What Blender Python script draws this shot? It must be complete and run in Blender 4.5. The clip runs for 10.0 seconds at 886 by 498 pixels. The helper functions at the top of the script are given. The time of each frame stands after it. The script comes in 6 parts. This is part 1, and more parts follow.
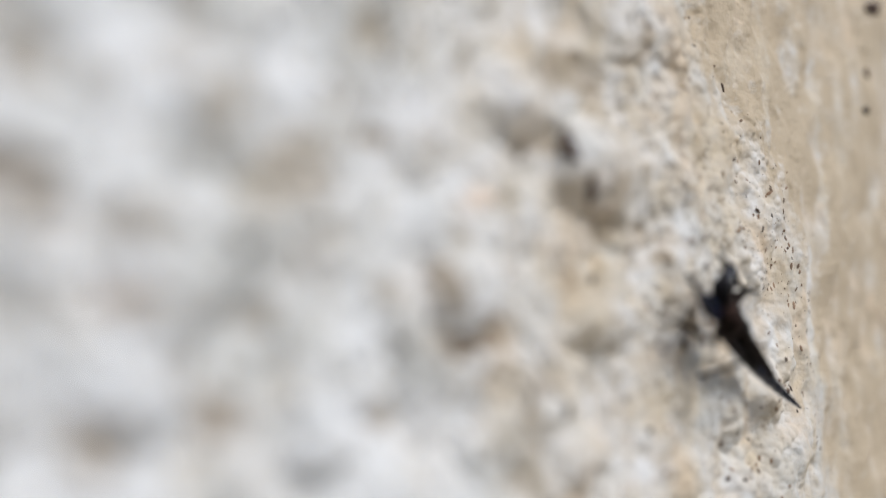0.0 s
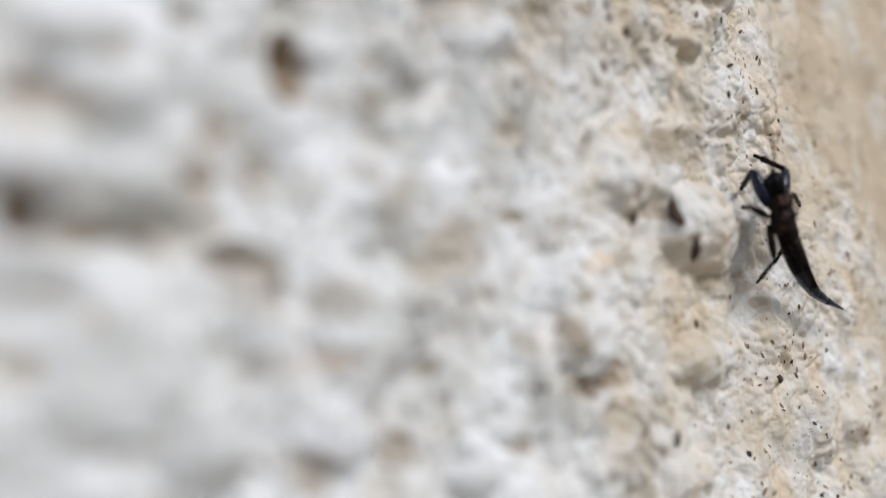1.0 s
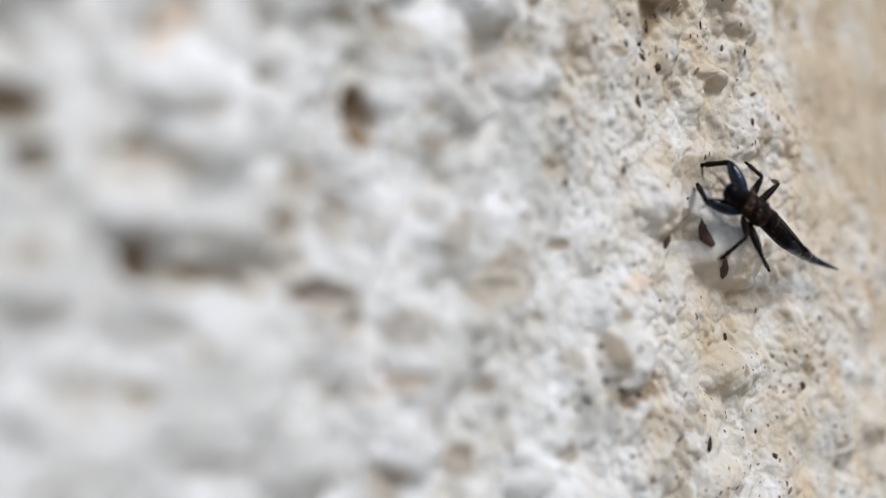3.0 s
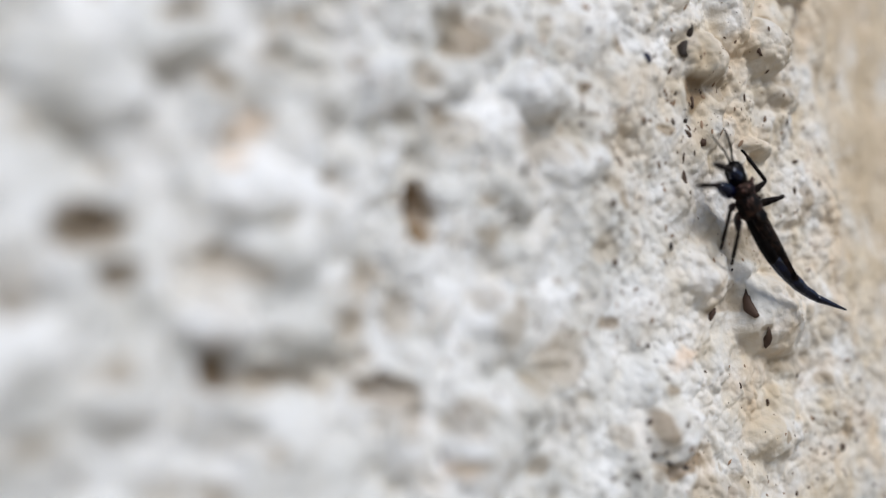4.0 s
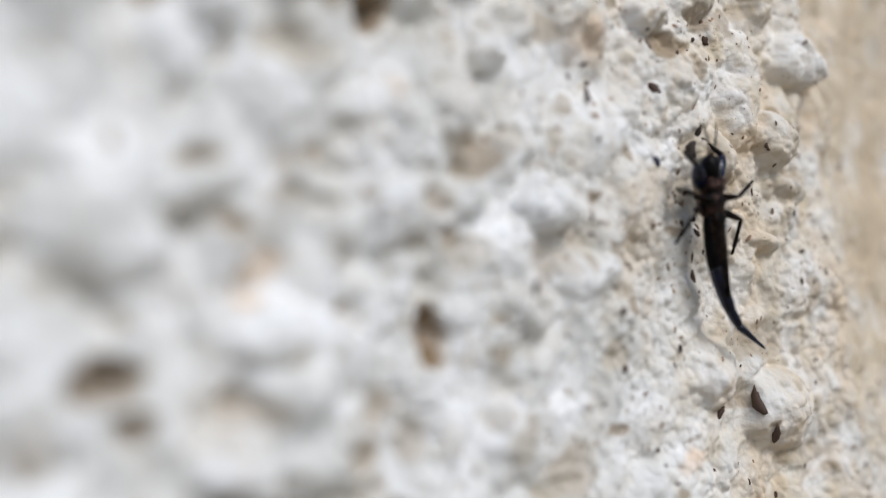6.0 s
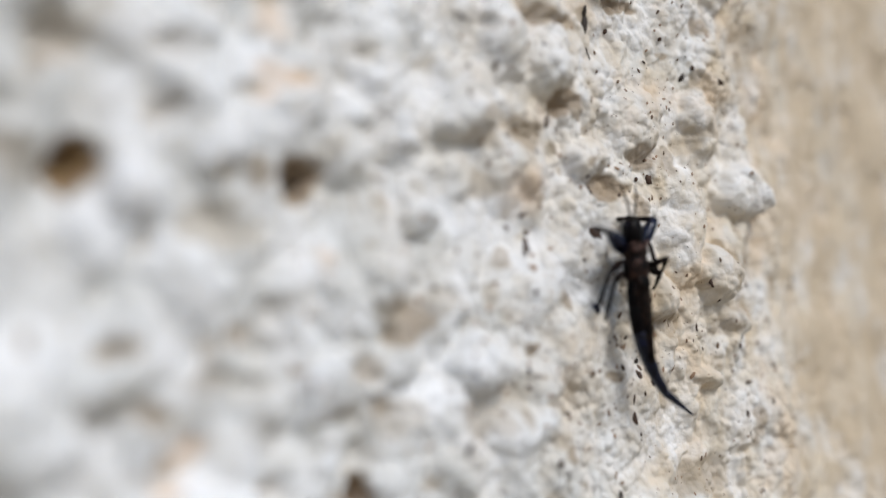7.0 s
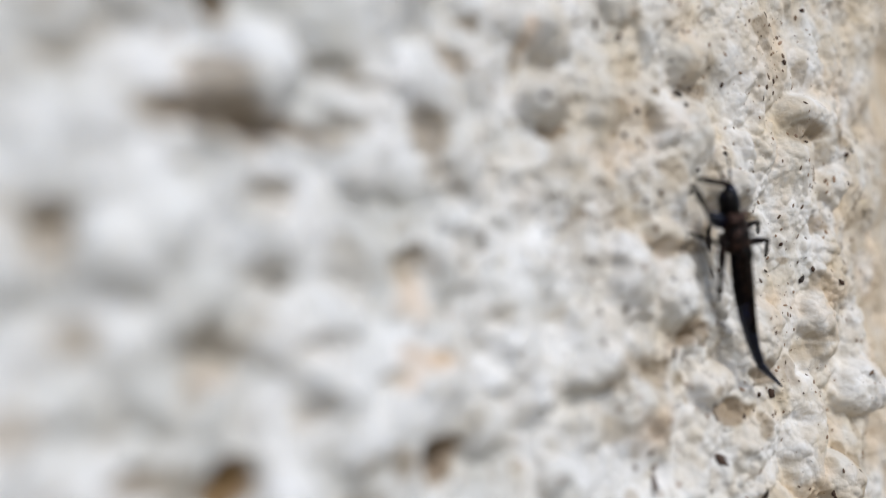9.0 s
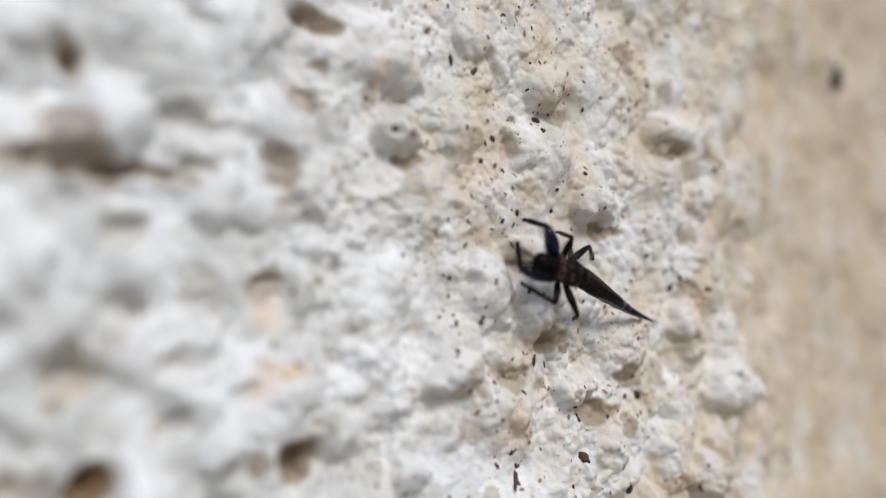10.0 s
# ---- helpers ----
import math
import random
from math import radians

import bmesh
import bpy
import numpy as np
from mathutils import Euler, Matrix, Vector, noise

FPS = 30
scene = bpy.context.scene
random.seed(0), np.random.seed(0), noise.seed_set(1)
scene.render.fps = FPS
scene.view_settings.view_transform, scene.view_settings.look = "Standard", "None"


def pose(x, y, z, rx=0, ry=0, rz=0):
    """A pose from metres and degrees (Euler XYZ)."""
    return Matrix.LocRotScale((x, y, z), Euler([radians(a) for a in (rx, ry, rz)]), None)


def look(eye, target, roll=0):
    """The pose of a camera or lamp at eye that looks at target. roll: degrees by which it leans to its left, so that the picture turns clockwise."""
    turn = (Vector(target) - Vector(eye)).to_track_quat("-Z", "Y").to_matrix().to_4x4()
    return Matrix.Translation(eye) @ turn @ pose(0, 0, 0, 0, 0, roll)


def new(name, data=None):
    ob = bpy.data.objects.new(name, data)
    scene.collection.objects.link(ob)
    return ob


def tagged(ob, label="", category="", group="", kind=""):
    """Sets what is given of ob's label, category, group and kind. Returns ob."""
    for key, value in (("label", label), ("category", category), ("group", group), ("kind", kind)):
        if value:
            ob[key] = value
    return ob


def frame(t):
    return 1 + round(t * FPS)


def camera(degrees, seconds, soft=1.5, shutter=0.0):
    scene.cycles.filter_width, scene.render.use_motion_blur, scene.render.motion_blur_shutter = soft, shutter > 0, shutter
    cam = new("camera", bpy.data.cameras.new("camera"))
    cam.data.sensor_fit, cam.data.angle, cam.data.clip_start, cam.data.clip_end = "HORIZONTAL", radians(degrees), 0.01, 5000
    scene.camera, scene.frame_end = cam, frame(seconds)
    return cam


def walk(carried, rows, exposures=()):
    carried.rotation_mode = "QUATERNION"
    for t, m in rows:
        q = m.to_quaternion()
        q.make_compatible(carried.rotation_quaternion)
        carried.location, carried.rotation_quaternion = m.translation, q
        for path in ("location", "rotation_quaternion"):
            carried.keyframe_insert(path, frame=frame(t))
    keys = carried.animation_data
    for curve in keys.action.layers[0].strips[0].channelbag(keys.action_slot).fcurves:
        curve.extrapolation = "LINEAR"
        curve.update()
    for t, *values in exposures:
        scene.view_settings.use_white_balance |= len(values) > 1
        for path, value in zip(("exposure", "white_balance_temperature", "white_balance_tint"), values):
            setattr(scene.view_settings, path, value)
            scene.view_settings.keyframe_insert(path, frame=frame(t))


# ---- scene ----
MM = 0.001

# ---- camera ----
cam = camera(47.07, 10.0, soft=1.25)
cam.data.dof.use_dof = True
cam.data.dof.focus_distance = 0.0471
cam.data.dof.aperture_fstop = 13.8
walk(cam, [
    (0.0, look((-0.021351, -0.023500, -0.017153), (0.010243, 0.011111, -0.013568), -0.103)),
    (0.2, look((-0.021580, -0.024422, -0.018828), (0.009342, 0.010854, -0.015922), -0.019)),
    (0.3, look((-0.022567, -0.024598, -0.020004), (0.008228, 0.010786, -0.017058), -0.286)),
    (0.5, look((-0.024162, -0.025984, -0.018466), (0.005385, 0.010407, -0.015042), -0.273)),
    (0.7, look((-0.025858, -0.027202, -0.014527), (0.003840, 0.009060, -0.011050), -1.364)),
    (0.8, look((-0.026190, -0.027870, -0.013905), (0.002870, 0.008884, -0.010208), -0.868)),
    (1.0, look((-0.026874, -0.028114, -0.015350), (0.001131, 0.009472, -0.011878), -0.372)),
    (1.2, look((-0.027162, -0.028443, -0.013991), (0.000590, 0.009365, -0.010928), -0.248)),
    (1.3, look((-0.026718, -0.029214, -0.012789), (0.000761, 0.008811, -0.009971), -0.343)),
    (1.5, look((-0.026089, -0.029232, -0.011528), (0.001750, 0.008506, -0.008391), -0.417)),
    (1.7, look((-0.026418, -0.029270, -0.011238), (0.001253, 0.008623, -0.008514), -0.265)),
    (1.8, look((-0.026015, -0.030053, -0.011194), (0.001597, 0.007918, -0.009007), -0.273)),
    (2.0, look((-0.025933, -0.030245, -0.012657), (0.001455, 0.007805, -0.009331), -0.519)),
    (2.2, look((-0.029151, -0.029336, -0.012984), (-0.001559, 0.008573, -0.009729), -0.522)),
    (3.3, look((-0.031177, -0.030061, -0.014360), (-0.003540, 0.007842, -0.011438), -1.358)),
    (3.5, look((-0.031961, -0.030092, -0.012905), (-0.004529, 0.007980, -0.010253), -1.258)),
    (3.7, look((-0.032074, -0.029980, -0.011840), (-0.004837, 0.008277, -0.009977), -0.643)),
    (3.8, look((-0.031942, -0.030179, -0.011699), (-0.004862, 0.008200, -0.010026), -0.867)),
    (4.0, look((-0.032505, -0.030135, -0.010354), (-0.005291, 0.008106, -0.007888), -1.097)),
    (4.2, look((-0.034419, -0.029744, -0.010283), (-0.007949, 0.009060, -0.008685), -0.170)),
    (4.3, look((-0.034805, -0.029415, -0.010398), (-0.007863, 0.009045, -0.008407), -0.253)),
    (4.5, look((-0.034396, -0.029099, -0.009242), (-0.007020, 0.009030, -0.006856), -0.919)),
    (4.7, look((-0.034118, -0.029039, -0.009275), (-0.007080, 0.009311, -0.006591), -0.916)),
    (4.8, look((-0.034335, -0.028764, -0.009129), (-0.007073, 0.009428, -0.006453), -1.337)),
    (5.0, look((-0.034405, -0.029029, -0.007586), (-0.007042, 0.009111, -0.005231), -1.307)),
    (5.2, look((-0.035125, -0.029265, -0.006377), (-0.007983, 0.009044, -0.004218), -1.275)),
    (6.3, look((-0.032407, -0.030325, -0.005072), (-0.004782, 0.007616, -0.002555), -1.330)),
    (6.5, look((-0.032295, -0.030572, -0.004084), (-0.004564, 0.007279, -0.001385), -1.260)),
    (6.7, look((-0.032119, -0.030791, -0.003190), (-0.004337, 0.007050, -0.000894), -0.970)),
    (6.8, look((-0.031815, -0.030818, -0.002007), (-0.004057, 0.007044, 0.000223), -0.353)),
    (7.0, look((-0.031224, -0.031627, 0.000041), (-0.003584, 0.006277, 0.002918), -1.229)),
    (7.2, look((-0.031277, -0.031290, -0.000793), (-0.003783, 0.006678, 0.002593), -0.883)),
    (7.3, look((-0.031513, -0.031344, -0.000573), (-0.004118, 0.006709, 0.002656), -1.179)),
    (7.5, look((-0.031535, -0.031296, 0.001331), (-0.004062, 0.006712, 0.004427), -1.364)),
    (7.7, look((-0.031285, -0.031694, 0.001609), (-0.003897, 0.006326, 0.005270), -1.490)),
    (7.8, look((-0.031926, -0.031537, 0.001990), (-0.004561, 0.006503, 0.005612), -1.273)),
    (8.0, look((-0.032819, -0.031100, 0.003525), (-0.005889, 0.007322, 0.006273), -1.316)),
    (8.2, look((-0.033068, -0.030359, 0.004092), (-0.006010, 0.007933, 0.007355), -0.845)),
    (8.3, look((-0.033387, -0.029612, 0.005871), (-0.006202, 0.008687, 0.007650), -0.552)),
    (8.5, look((-0.034913, -0.029063, 0.008317), (-0.008064, 0.009443, 0.010639), -1.081)),
    (8.7, look((-0.034584, -0.028787, 0.011591), (-0.008083, 0.010019, 0.012505), -0.435)),
    (8.8, look((-0.034442, -0.028877, 0.011735), (-0.008040, 0.010000, 0.012470), -0.685)),
    (9.0, look((-0.034262, -0.029494, 0.010694), (-0.007793, 0.009287, 0.012814), -1.304)),
    (9.2, look((-0.032102, -0.031971, 0.012072), (-0.006246, 0.007265, 0.013084), -1.281)),
    (9.3, look((-0.031431, -0.033082, 0.011804), (-0.005525, 0.006115, 0.013004), -1.629)),
    (9.5, look((-0.033175, -0.035526, 0.011937), (-0.008228, 0.004241, 0.014228), -2.198)),
    (9.7, look((-0.032040, -0.036008, 0.013896), (-0.006083, 0.003159, 0.014994), -2.796)),
    (9.8, look((-0.031111, -0.036036, 0.013252), (-0.005331, 0.003240, 0.014591), -2.928)),
    (10.0, look((-0.030670, -0.036533, 0.011185), (-0.005275, 0.002960, 0.013281), -2.466)),
])

# ---- light ----
world = bpy.data.worlds.new("world")
scene.world = world
world.use_nodes = True
sky = world.node_tree.nodes.new("ShaderNodeTexSky")
sky.sky_type, sky.sun_disc = "NISHITA", False
sky.sun_elevation, sky.sun_rotation = radians(43), radians(178)
sky.air_density, sky.dust_density = 1.0, 1.3
world.node_tree.links.new(sky.outputs["Color"], world.node_tree.nodes["Background"].inputs["Color"])
world.node_tree.nodes["Background"].inputs["Strength"].default_value = 0.145
sun = new("sun", bpy.data.lights.new("sun", "SUN"))
sun.data.energy, sun.data.angle, sun.data.color = 3.0, radians(22), (1.0, 0.995, 0.985)
sun.matrix_world = look((0.03, -0.72, 0.69), (0, 0, 0))
scene.view_settings.exposure = -0.56


# ---- materials ----
def material(name, rough=0.6, metal=0.0):
    m = bpy.data.materials.new(name)
    m.use_nodes = True
    shader = m.node_tree.nodes["Principled BSDF"]
    shader.inputs["Roughness"].default_value, shader.inputs["Metallic"].default_value = rough, metal
    return m, m.node_tree.nodes, m.node_tree.links, shader


def noise_node(nodes, links, coord, scale, detail=4.0, rough=0.6):
    n = nodes.new("ShaderNodeTexNoise")
    n.inputs["Scale"].default_value, n.inputs["Detail"].default_value, n.inputs["Roughness"].default_value = scale, detail, rough
    links.new(coord, n.inputs["Vector"])
    return n.outputs["Fac"]


def ramp(nodes, links, value, low, high):
    r = nodes.new("ShaderNodeMapRange")
    r.inputs["From Min"].default_value, r.inputs["From Max"].default_value = low, high
    links.new(value, r.inputs["Value"])
    return r.outputs["Result"]


def blend(nodes, links, fac, a, b):
    m = nodes.new("ShaderNodeMix")
    m.data_type = "RGBA"
    links.new(fac, m.inputs["Factor"])
    for value, socket in ((a, m.inputs[6]), (b, m.inputs[7])):
        if isinstance(value, tuple):
            socket.default_value = (*value, 1)
        else:
            links.new(value, socket)
    return m.outputs[2]


def product(nodes, links, a, b):
    m = nodes.new("ShaderNodeMath")
    m.operation, m.use_clamp = "MULTIPLY", True
    for value, socket in ((a, m.inputs[0]), (b, m.inputs[1])):
        if isinstance(value, float):
            socket.default_value = value
        else:
            links.new(value, socket)
    return m.outputs[0]


def relief(nodes, links, shader, value, depth, strength):
    b = nodes.new("ShaderNodeBump")
    b.inputs["Strength"].default_value, b.inputs["Distance"].default_value = strength, depth
    links.new(value, b.inputs["Height"])
    links.new(b.outputs["Normal"], shader.inputs["Normal"])


def plaster():
    """Chalky cream-white masonry paint with ochre dirt, painted-in light and shade, peach stains and a tan patch."""
    m, nodes, links, shader = material("masonry_paint", 0.55)
    co = nodes.new("ShaderNodeTexCoord").outputs["Object"]
    marks = {}
    for name in ("dirt_shade", "peach", "tan"):
        node = nodes.new("ShaderNodeAttribute")
        node.attribute_name = name
        marks[name] = node.outputs["Fac"]
    broad = noise_node(nodes, links, co, 230, 4)
    mid = noise_node(nodes, links, co, 480, 5)
    fine = noise_node(nodes, links, co, 1300, 4)
    grain = noise_node(nodes, links, co, 4200, 4, 0.65)
    warm = marks["tan"]
    local = ramp(nodes, links, warm, -0.04, 0.5)
    # Cool white and grey blotches carry light and soft shade as paint colour.
    white = blend(nodes, links, ramp(nodes, links, broad, 0.38, 0.64), (0.885, 0.895, 0.91), (0.65, 0.655, 0.64))
    cream = blend(nodes, links, product(nodes, links, ramp(nodes, links, mid, 0.42, 0.68), local), white, (0.76, 0.655, 0.50))
    # Taupe mottling puts more shading contrast into the colour.
    mottled = blend(nodes, links, product(nodes, links, ramp(nodes, links, fine, 0.50, 0.70), 0.5), cream, (0.62, 0.58, 0.50))
    rosy = blend(nodes, links, product(nodes, links, ramp(nodes, links, noise_node(nodes, links, co, 260, 3), 0.52, 0.70), local), mottled, (0.80, 0.64, 0.48))
    worn = blend(nodes, links, product(nodes, links, ramp(nodes, links, grain, 0.60, 0.78), 0.25), rosy, (0.50, 0.43, 0.34))
    tanned = blend(nodes, links, product(nodes, links, warm, ramp(nodes, links, fine, 0.05, 0.55)), worn, (0.55, 0.45, 0.325))
    blushed = blend(nodes, links, product(nodes, links, marks["peach"], ramp(nodes, links, mid, 0.1, 0.5)), tanned, (0.74, 0.54, 0.37))
    # Browns for ochre dirt and for shade painted into pits and under lumps.
    patchy = product(nodes, links, marks["dirt_shade"], ramp(nodes, links, mid, 0.0, 0.4))
    earth = blend(nodes, links, ramp(nodes, links, marks["dirt_shade"], 0.3, 0.8), (0.39, 0.31, 0.20), (0.24, 0.155, 0.075))
    links.new(blend(nodes, links, patchy, blushed, earth), shader.inputs["Base Color"])
    links.new(ramp(nodes, links, mid, -2.0, 1.3), shader.inputs["Roughness"])
    shader.inputs["Specular IOR Level"].default_value = 0.4
    relief(nodes, links, shader, blend(nodes, links, fine, grain, noise_node(nodes, links, co, 2300, 3)), 0.00015, 0.85)
    return m


def chitin(name, dark, brown, rough, coat, shine=0.15, sheen=(1.0, 1.0, 1.0)):
    """Black-brown insect shell with faint grain."""
    m, nodes, links, shader = material(name, rough)
    co = nodes.new("ShaderNodeTexCoord").outputs["Object"]
    grain = noise_node(nodes, links, co, 2600, 4)
    links.new(blend(nodes, links, ramp(nodes, links, grain, 0.42, 0.68), dark, brown), shader.inputs["Base Color"])
    shader.inputs["Specular IOR Level"].default_value = shine
    shader.inputs["Coat Weight"].default_value, shader.inputs["Coat Roughness"].default_value = coat, 0.18
    shader.inputs["Coat Tint"].default_value = (*sheen, 1)
    relief(nodes, links, shader, noise_node(nodes, links, co, 5200, 3), 0.00006, 0.7)
    return m


def crumb(name, dark, pale):
    m, nodes, links, shader = material(name, 0.7)
    info = nodes.new("ShaderNodeNewGeometry")
    co = nodes.new("ShaderNodeTexCoord").outputs["Object"]
    links.new(blend(nodes, links, info.outputs["Random Per Island"], dark, pale), shader.inputs["Base Color"])
    relief(nodes, links, shader, noise_node(nodes, links, co, 8000, 3), 0.00004, 0.6)
    return m


PAINT = plaster()
SHELL = chitin("black_shell", (0.002, 0.0017, 0.002), (0.006, 0.004, 0.004), 0.3, 0.03, 0.06)
# Blue grain and coat tint put the sky's reflection into the shell colour.
GLOSS = chitin("glossy_shell", (0.0012, 0.0015, 0.005), (0.004, 0.008, 0.035), 0.18, 0.35, 0.3, (0.45, 0.62, 1.0))
DUSTY = chitin("dusty_shell", (0.004, 0.003, 0.003), (0.045, 0.022, 0.015), 0.5, 0.0, 0.1)
LIMB = chitin("limb_shell", (0.004, 0.0028, 0.003), (0.024, 0.014, 0.011), 0.35, 0.02, 0.07)
RUST = crumb("rusty_dust", (0.03, 0.014, 0.011), (0.13, 0.06, 0.045))
WING = chitin("wing_membrane", (0.003, 0.0025, 0.0025), (0.024, 0.013, 0.009), 0.38, 0.03, 0.05)
BROWN = crumb("brown_crumb", (0.028, 0.014, 0.009), (0.062, 0.032, 0.02))
INK = crumb("blue_black_crumb", (0.02, 0.022, 0.045), (0.03, 0.032, 0.06))
BLACK = crumb("black_crumb", (0.012, 0.009, 0.008), (0.03, 0.02, 0.015))
SPECK = crumb("small_specks", (0.05, 0.028, 0.017), (0.34, 0.22, 0.14))
EARTH, e_nodes, e_links, e_shader = material("earth", 0.9)
e_co = e_nodes.new("ShaderNodeTexCoord").outputs["Object"]
e_links.new(blend(e_nodes, e_links, noise_node(e_nodes, e_links, e_co, 3), (0.16, 0.14, 0.11), (0.24, 0.21, 0.17)), e_shader.inputs["Base Color"])


# ---- wall relief, in millimetres: x along the wall, z up, height towards the viewer ----


def lattice_noise(x, z, cell, seed):
    """Smooth noise from -1 to 1 with the given cell size."""
    table = np.random.default_rng(seed).uniform(-1, 1, (257, 257))
    u, v = x / cell + 1000.37, z / cell + 1000.71
    i, j = np.floor(u).astype(int), np.floor(v).astype(int)
    fu, fv = u - i, v - j
    fu, fv = fu * fu * fu * (fu * (fu * 6 - 15) + 10), fv * fv * fv * (fv * (fv * 6 - 15) + 10)
    i, j, i2, j2 = i % 257, j % 257, (i + 1) % 257, (j + 1) % 257
    top = table[i, j] * (1 - fu) + table[i2, j] * fu
    low = table[i, j2] * (1 - fu) + table[i2, j2] * fu
    return top * (1 - fv) + low * fv


FEATURES, BLUSHES = [], []


def bump(x, z, rx, rz, h, tone):
    """A rounded lump (h > 0) or a pit (h < 0) of the plaster, with its share of ochre dirt and painted shade."""
    FEATURES.append((x, z, rx, rz, h, tone))


def blush(x, z, rx, rz, amount):
    """A peach-coloured stain on the paint."""
    BLUSHES.append((x, z, rx, rz, amount))


# Dark patches below lumps are part ochre dirt, part shade put into the colour.
bump(1.03, -16.19, 1.87, 1.07, 0.95, 0.00)
bump(-0.23, -15.93, 0.44, 0.81, -0.25, 0.70)
bump(1.68, -17.62, 1.85, 0.39, -0.45, 0.80)
bump(0.93, -14.11, 2.12, 1.29, 0.45, 0.00)
blush(1.85, -12.97, 1.00, 0.36, 0.80)
bump(-6.21, -16.91, 0.62, 0.54, -1.00, 0.55)
bump(-13.23, -13.20, 1.03, 0.42, -0.70, 0.55)
bump(-12.26, -14.01, 0.43, 0.84, -0.60, 0.50)
bump(-10.74, -20.05, 0.91, 0.79, -1.00, 0.65)
bump(-7.85, -20.68, 0.79, 0.46, -0.50, 0.25)
bump(-16.83, -16.63, 2.39, 2.01, 0.50, 0.00)
bump(-9.10, -16.16, 1.61, 2.17, 0.70, 0.00)
bump(-4.56, -12.35, 1.08, 0.77, -0.70, 0.40)
bump(-7.04, -14.89, 1.16, 1.13, 0.50, 0.00)
bump(-4.45, -14.47, 1.02, 0.50, -0.40, 0.30)
bump(3.38, -19.01, 1.46, 0.78, -0.50, 0.45)
bump(4.14, -21.01, 1.65, 0.49, -0.40, 0.35)
bump(8.57, -17.00, 1.69, 0.95, 0.50, 0.00)
bump(7.30, -21.85, 1.44, 0.92, 0.40, 0.00)
bump(-3.93, -20.58, 1.28, 0.97, 0.50, 0.00)
blush(-10.38, -16.41, 0.52, 0.36, 0.70)
bump(-18.74, -14.75, 0.75, 0.46, -0.30, 0.25)
bump(-16.64, -19.04, 0.97, 0.47, -0.40, 0.15)
bump(-13.01, -16.95, 0.66, 0.43, -0.40, 0.20)
bump(-5.25, -18.61, 0.45, 0.78, -0.40, 0.25)
bump(-8.28, -8.96, 0.68, 0.58, -0.50, 0.25)
bump(-2.65, -8.37, 0.77, 0.64, -0.50, 0.40)
bump(4.79, -10.83, 1.20, 0.33, -0.50, 0.60)
bump(3.90, -9.41, 1.27, 1.38, 0.50, 0.00)
bump(10.19, -13.58, 1.78, 0.55, -0.60, 0.45)
bump(-14.10, -19.32, 1.59, 0.81, 0.40, 0.00)
bump(-9.49, -19.01, 1.27, 1.06, 0.50, 0.00)
bump(8.09, -11.36, 2.30, 1.58, 1.05, 0.00)
bump(9.81, -13.42, 1.55, 0.35, -0.50, 0.50)
bump(3.10, -9.57, 1.50, 0.80, 0.55, 0.00)
bump(5.15, -10.54, 0.87, 0.57, -0.50, 0.55)
bump(2.88, 0.85, 0.99, 0.83, -1.00, 0.40)
bump(3.89, 0.34, 1.47, 0.98, 0.80, 0.00)
bump(3.28, -1.28, 0.61, 0.78, -0.70, 0.80)
bump(8.26, 1.52, 1.43, 1.15, 0.60, 0.00)
bump(10.38, -0.16, 1.14, 0.51, -0.60, 0.50)
bump(7.36, -3.41, 0.76, 0.48, 0.45, 0.00)
bump(-6.04, -2.08, 1.33, 1.01, 0.70, 0.00)
bump(-4.98, -3.51, 1.38, 0.60, -0.45, 0.35)
bump(-7.13, -6.18, 1.42, 1.09, 0.50, 0.00)
bump(-11.57, -7.17, 0.73, 1.00, -1.30, 0.95)
bump(-23.73, -7.85, 1.18, 0.70, -1.20, 0.70)
bump(-22.82, -9.31, 0.64, 0.41, -0.90, 0.70)
bump(-19.54, -10.95, 1.40, 0.84, 1.20, 0.00)
bump(-19.85, -12.52, 0.60, 0.74, -0.90, 0.90)
bump(-17.74, -12.84, 1.93, 0.37, -0.90, 0.60)
bump(-13.39, -13.42, 1.40, 0.63, -0.90, 0.60)
bump(-12.42, -14.49, 0.58, 0.56, -0.60, 0.50)
bump(-19.38, -8.89, 0.96, 0.43, -0.60, 0.55)
bump(-20.61, -9.40, 0.46, 0.71, -0.40, 0.30)
blush(-18.17, -4.04, 0.60, 0.37, 0.70)
blush(-18.98, -5.40, 0.49, 0.28, 0.80)
bump(-18.10, -6.52, 1.59, 1.10, 0.60, 0.00)
bump(-17.42, -8.69, 1.22, 0.92, 0.60, 0.00)
bump(-23.81, -3.84, 1.62, 1.41, 0.55, 0.00)
bump(-21.12, -2.66, 0.73, 0.54, -0.40, 0.25)
bump(-21.64, -5.03, 0.25, 1.50, -0.50, 0.10)
bump(-15.21, -6.28, 0.62, 0.59, -0.50, 0.25)
bump(-8.21, -9.19, 0.88, 0.61, -0.50, 0.25)
bump(-4.99, -12.80, 1.45, 0.67, -0.55, 0.50)
bump(-16.04, -2.53, 0.87, 0.49, -0.40, 0.20)
bump(-10.12, 0.20, 0.93, 0.54, -0.50, 0.40)
bump(-10.22, -4.00, 1.31, 0.68, -0.30, 0.35)
bump(-9.99, -1.89, 1.05, 0.85, 0.40, 0.00)
bump(-11.78, -5.48, 0.87, 0.58, -0.30, 0.20)
bump(-10.00, -16.30, 0.65, 0.29, -0.20, 0.50)
bump(-23.57, -12.39, 0.74, 0.50, -0.35, 0.25)
bump(-22.40, -13.98, 0.68, 0.42, -0.30, 0.20)
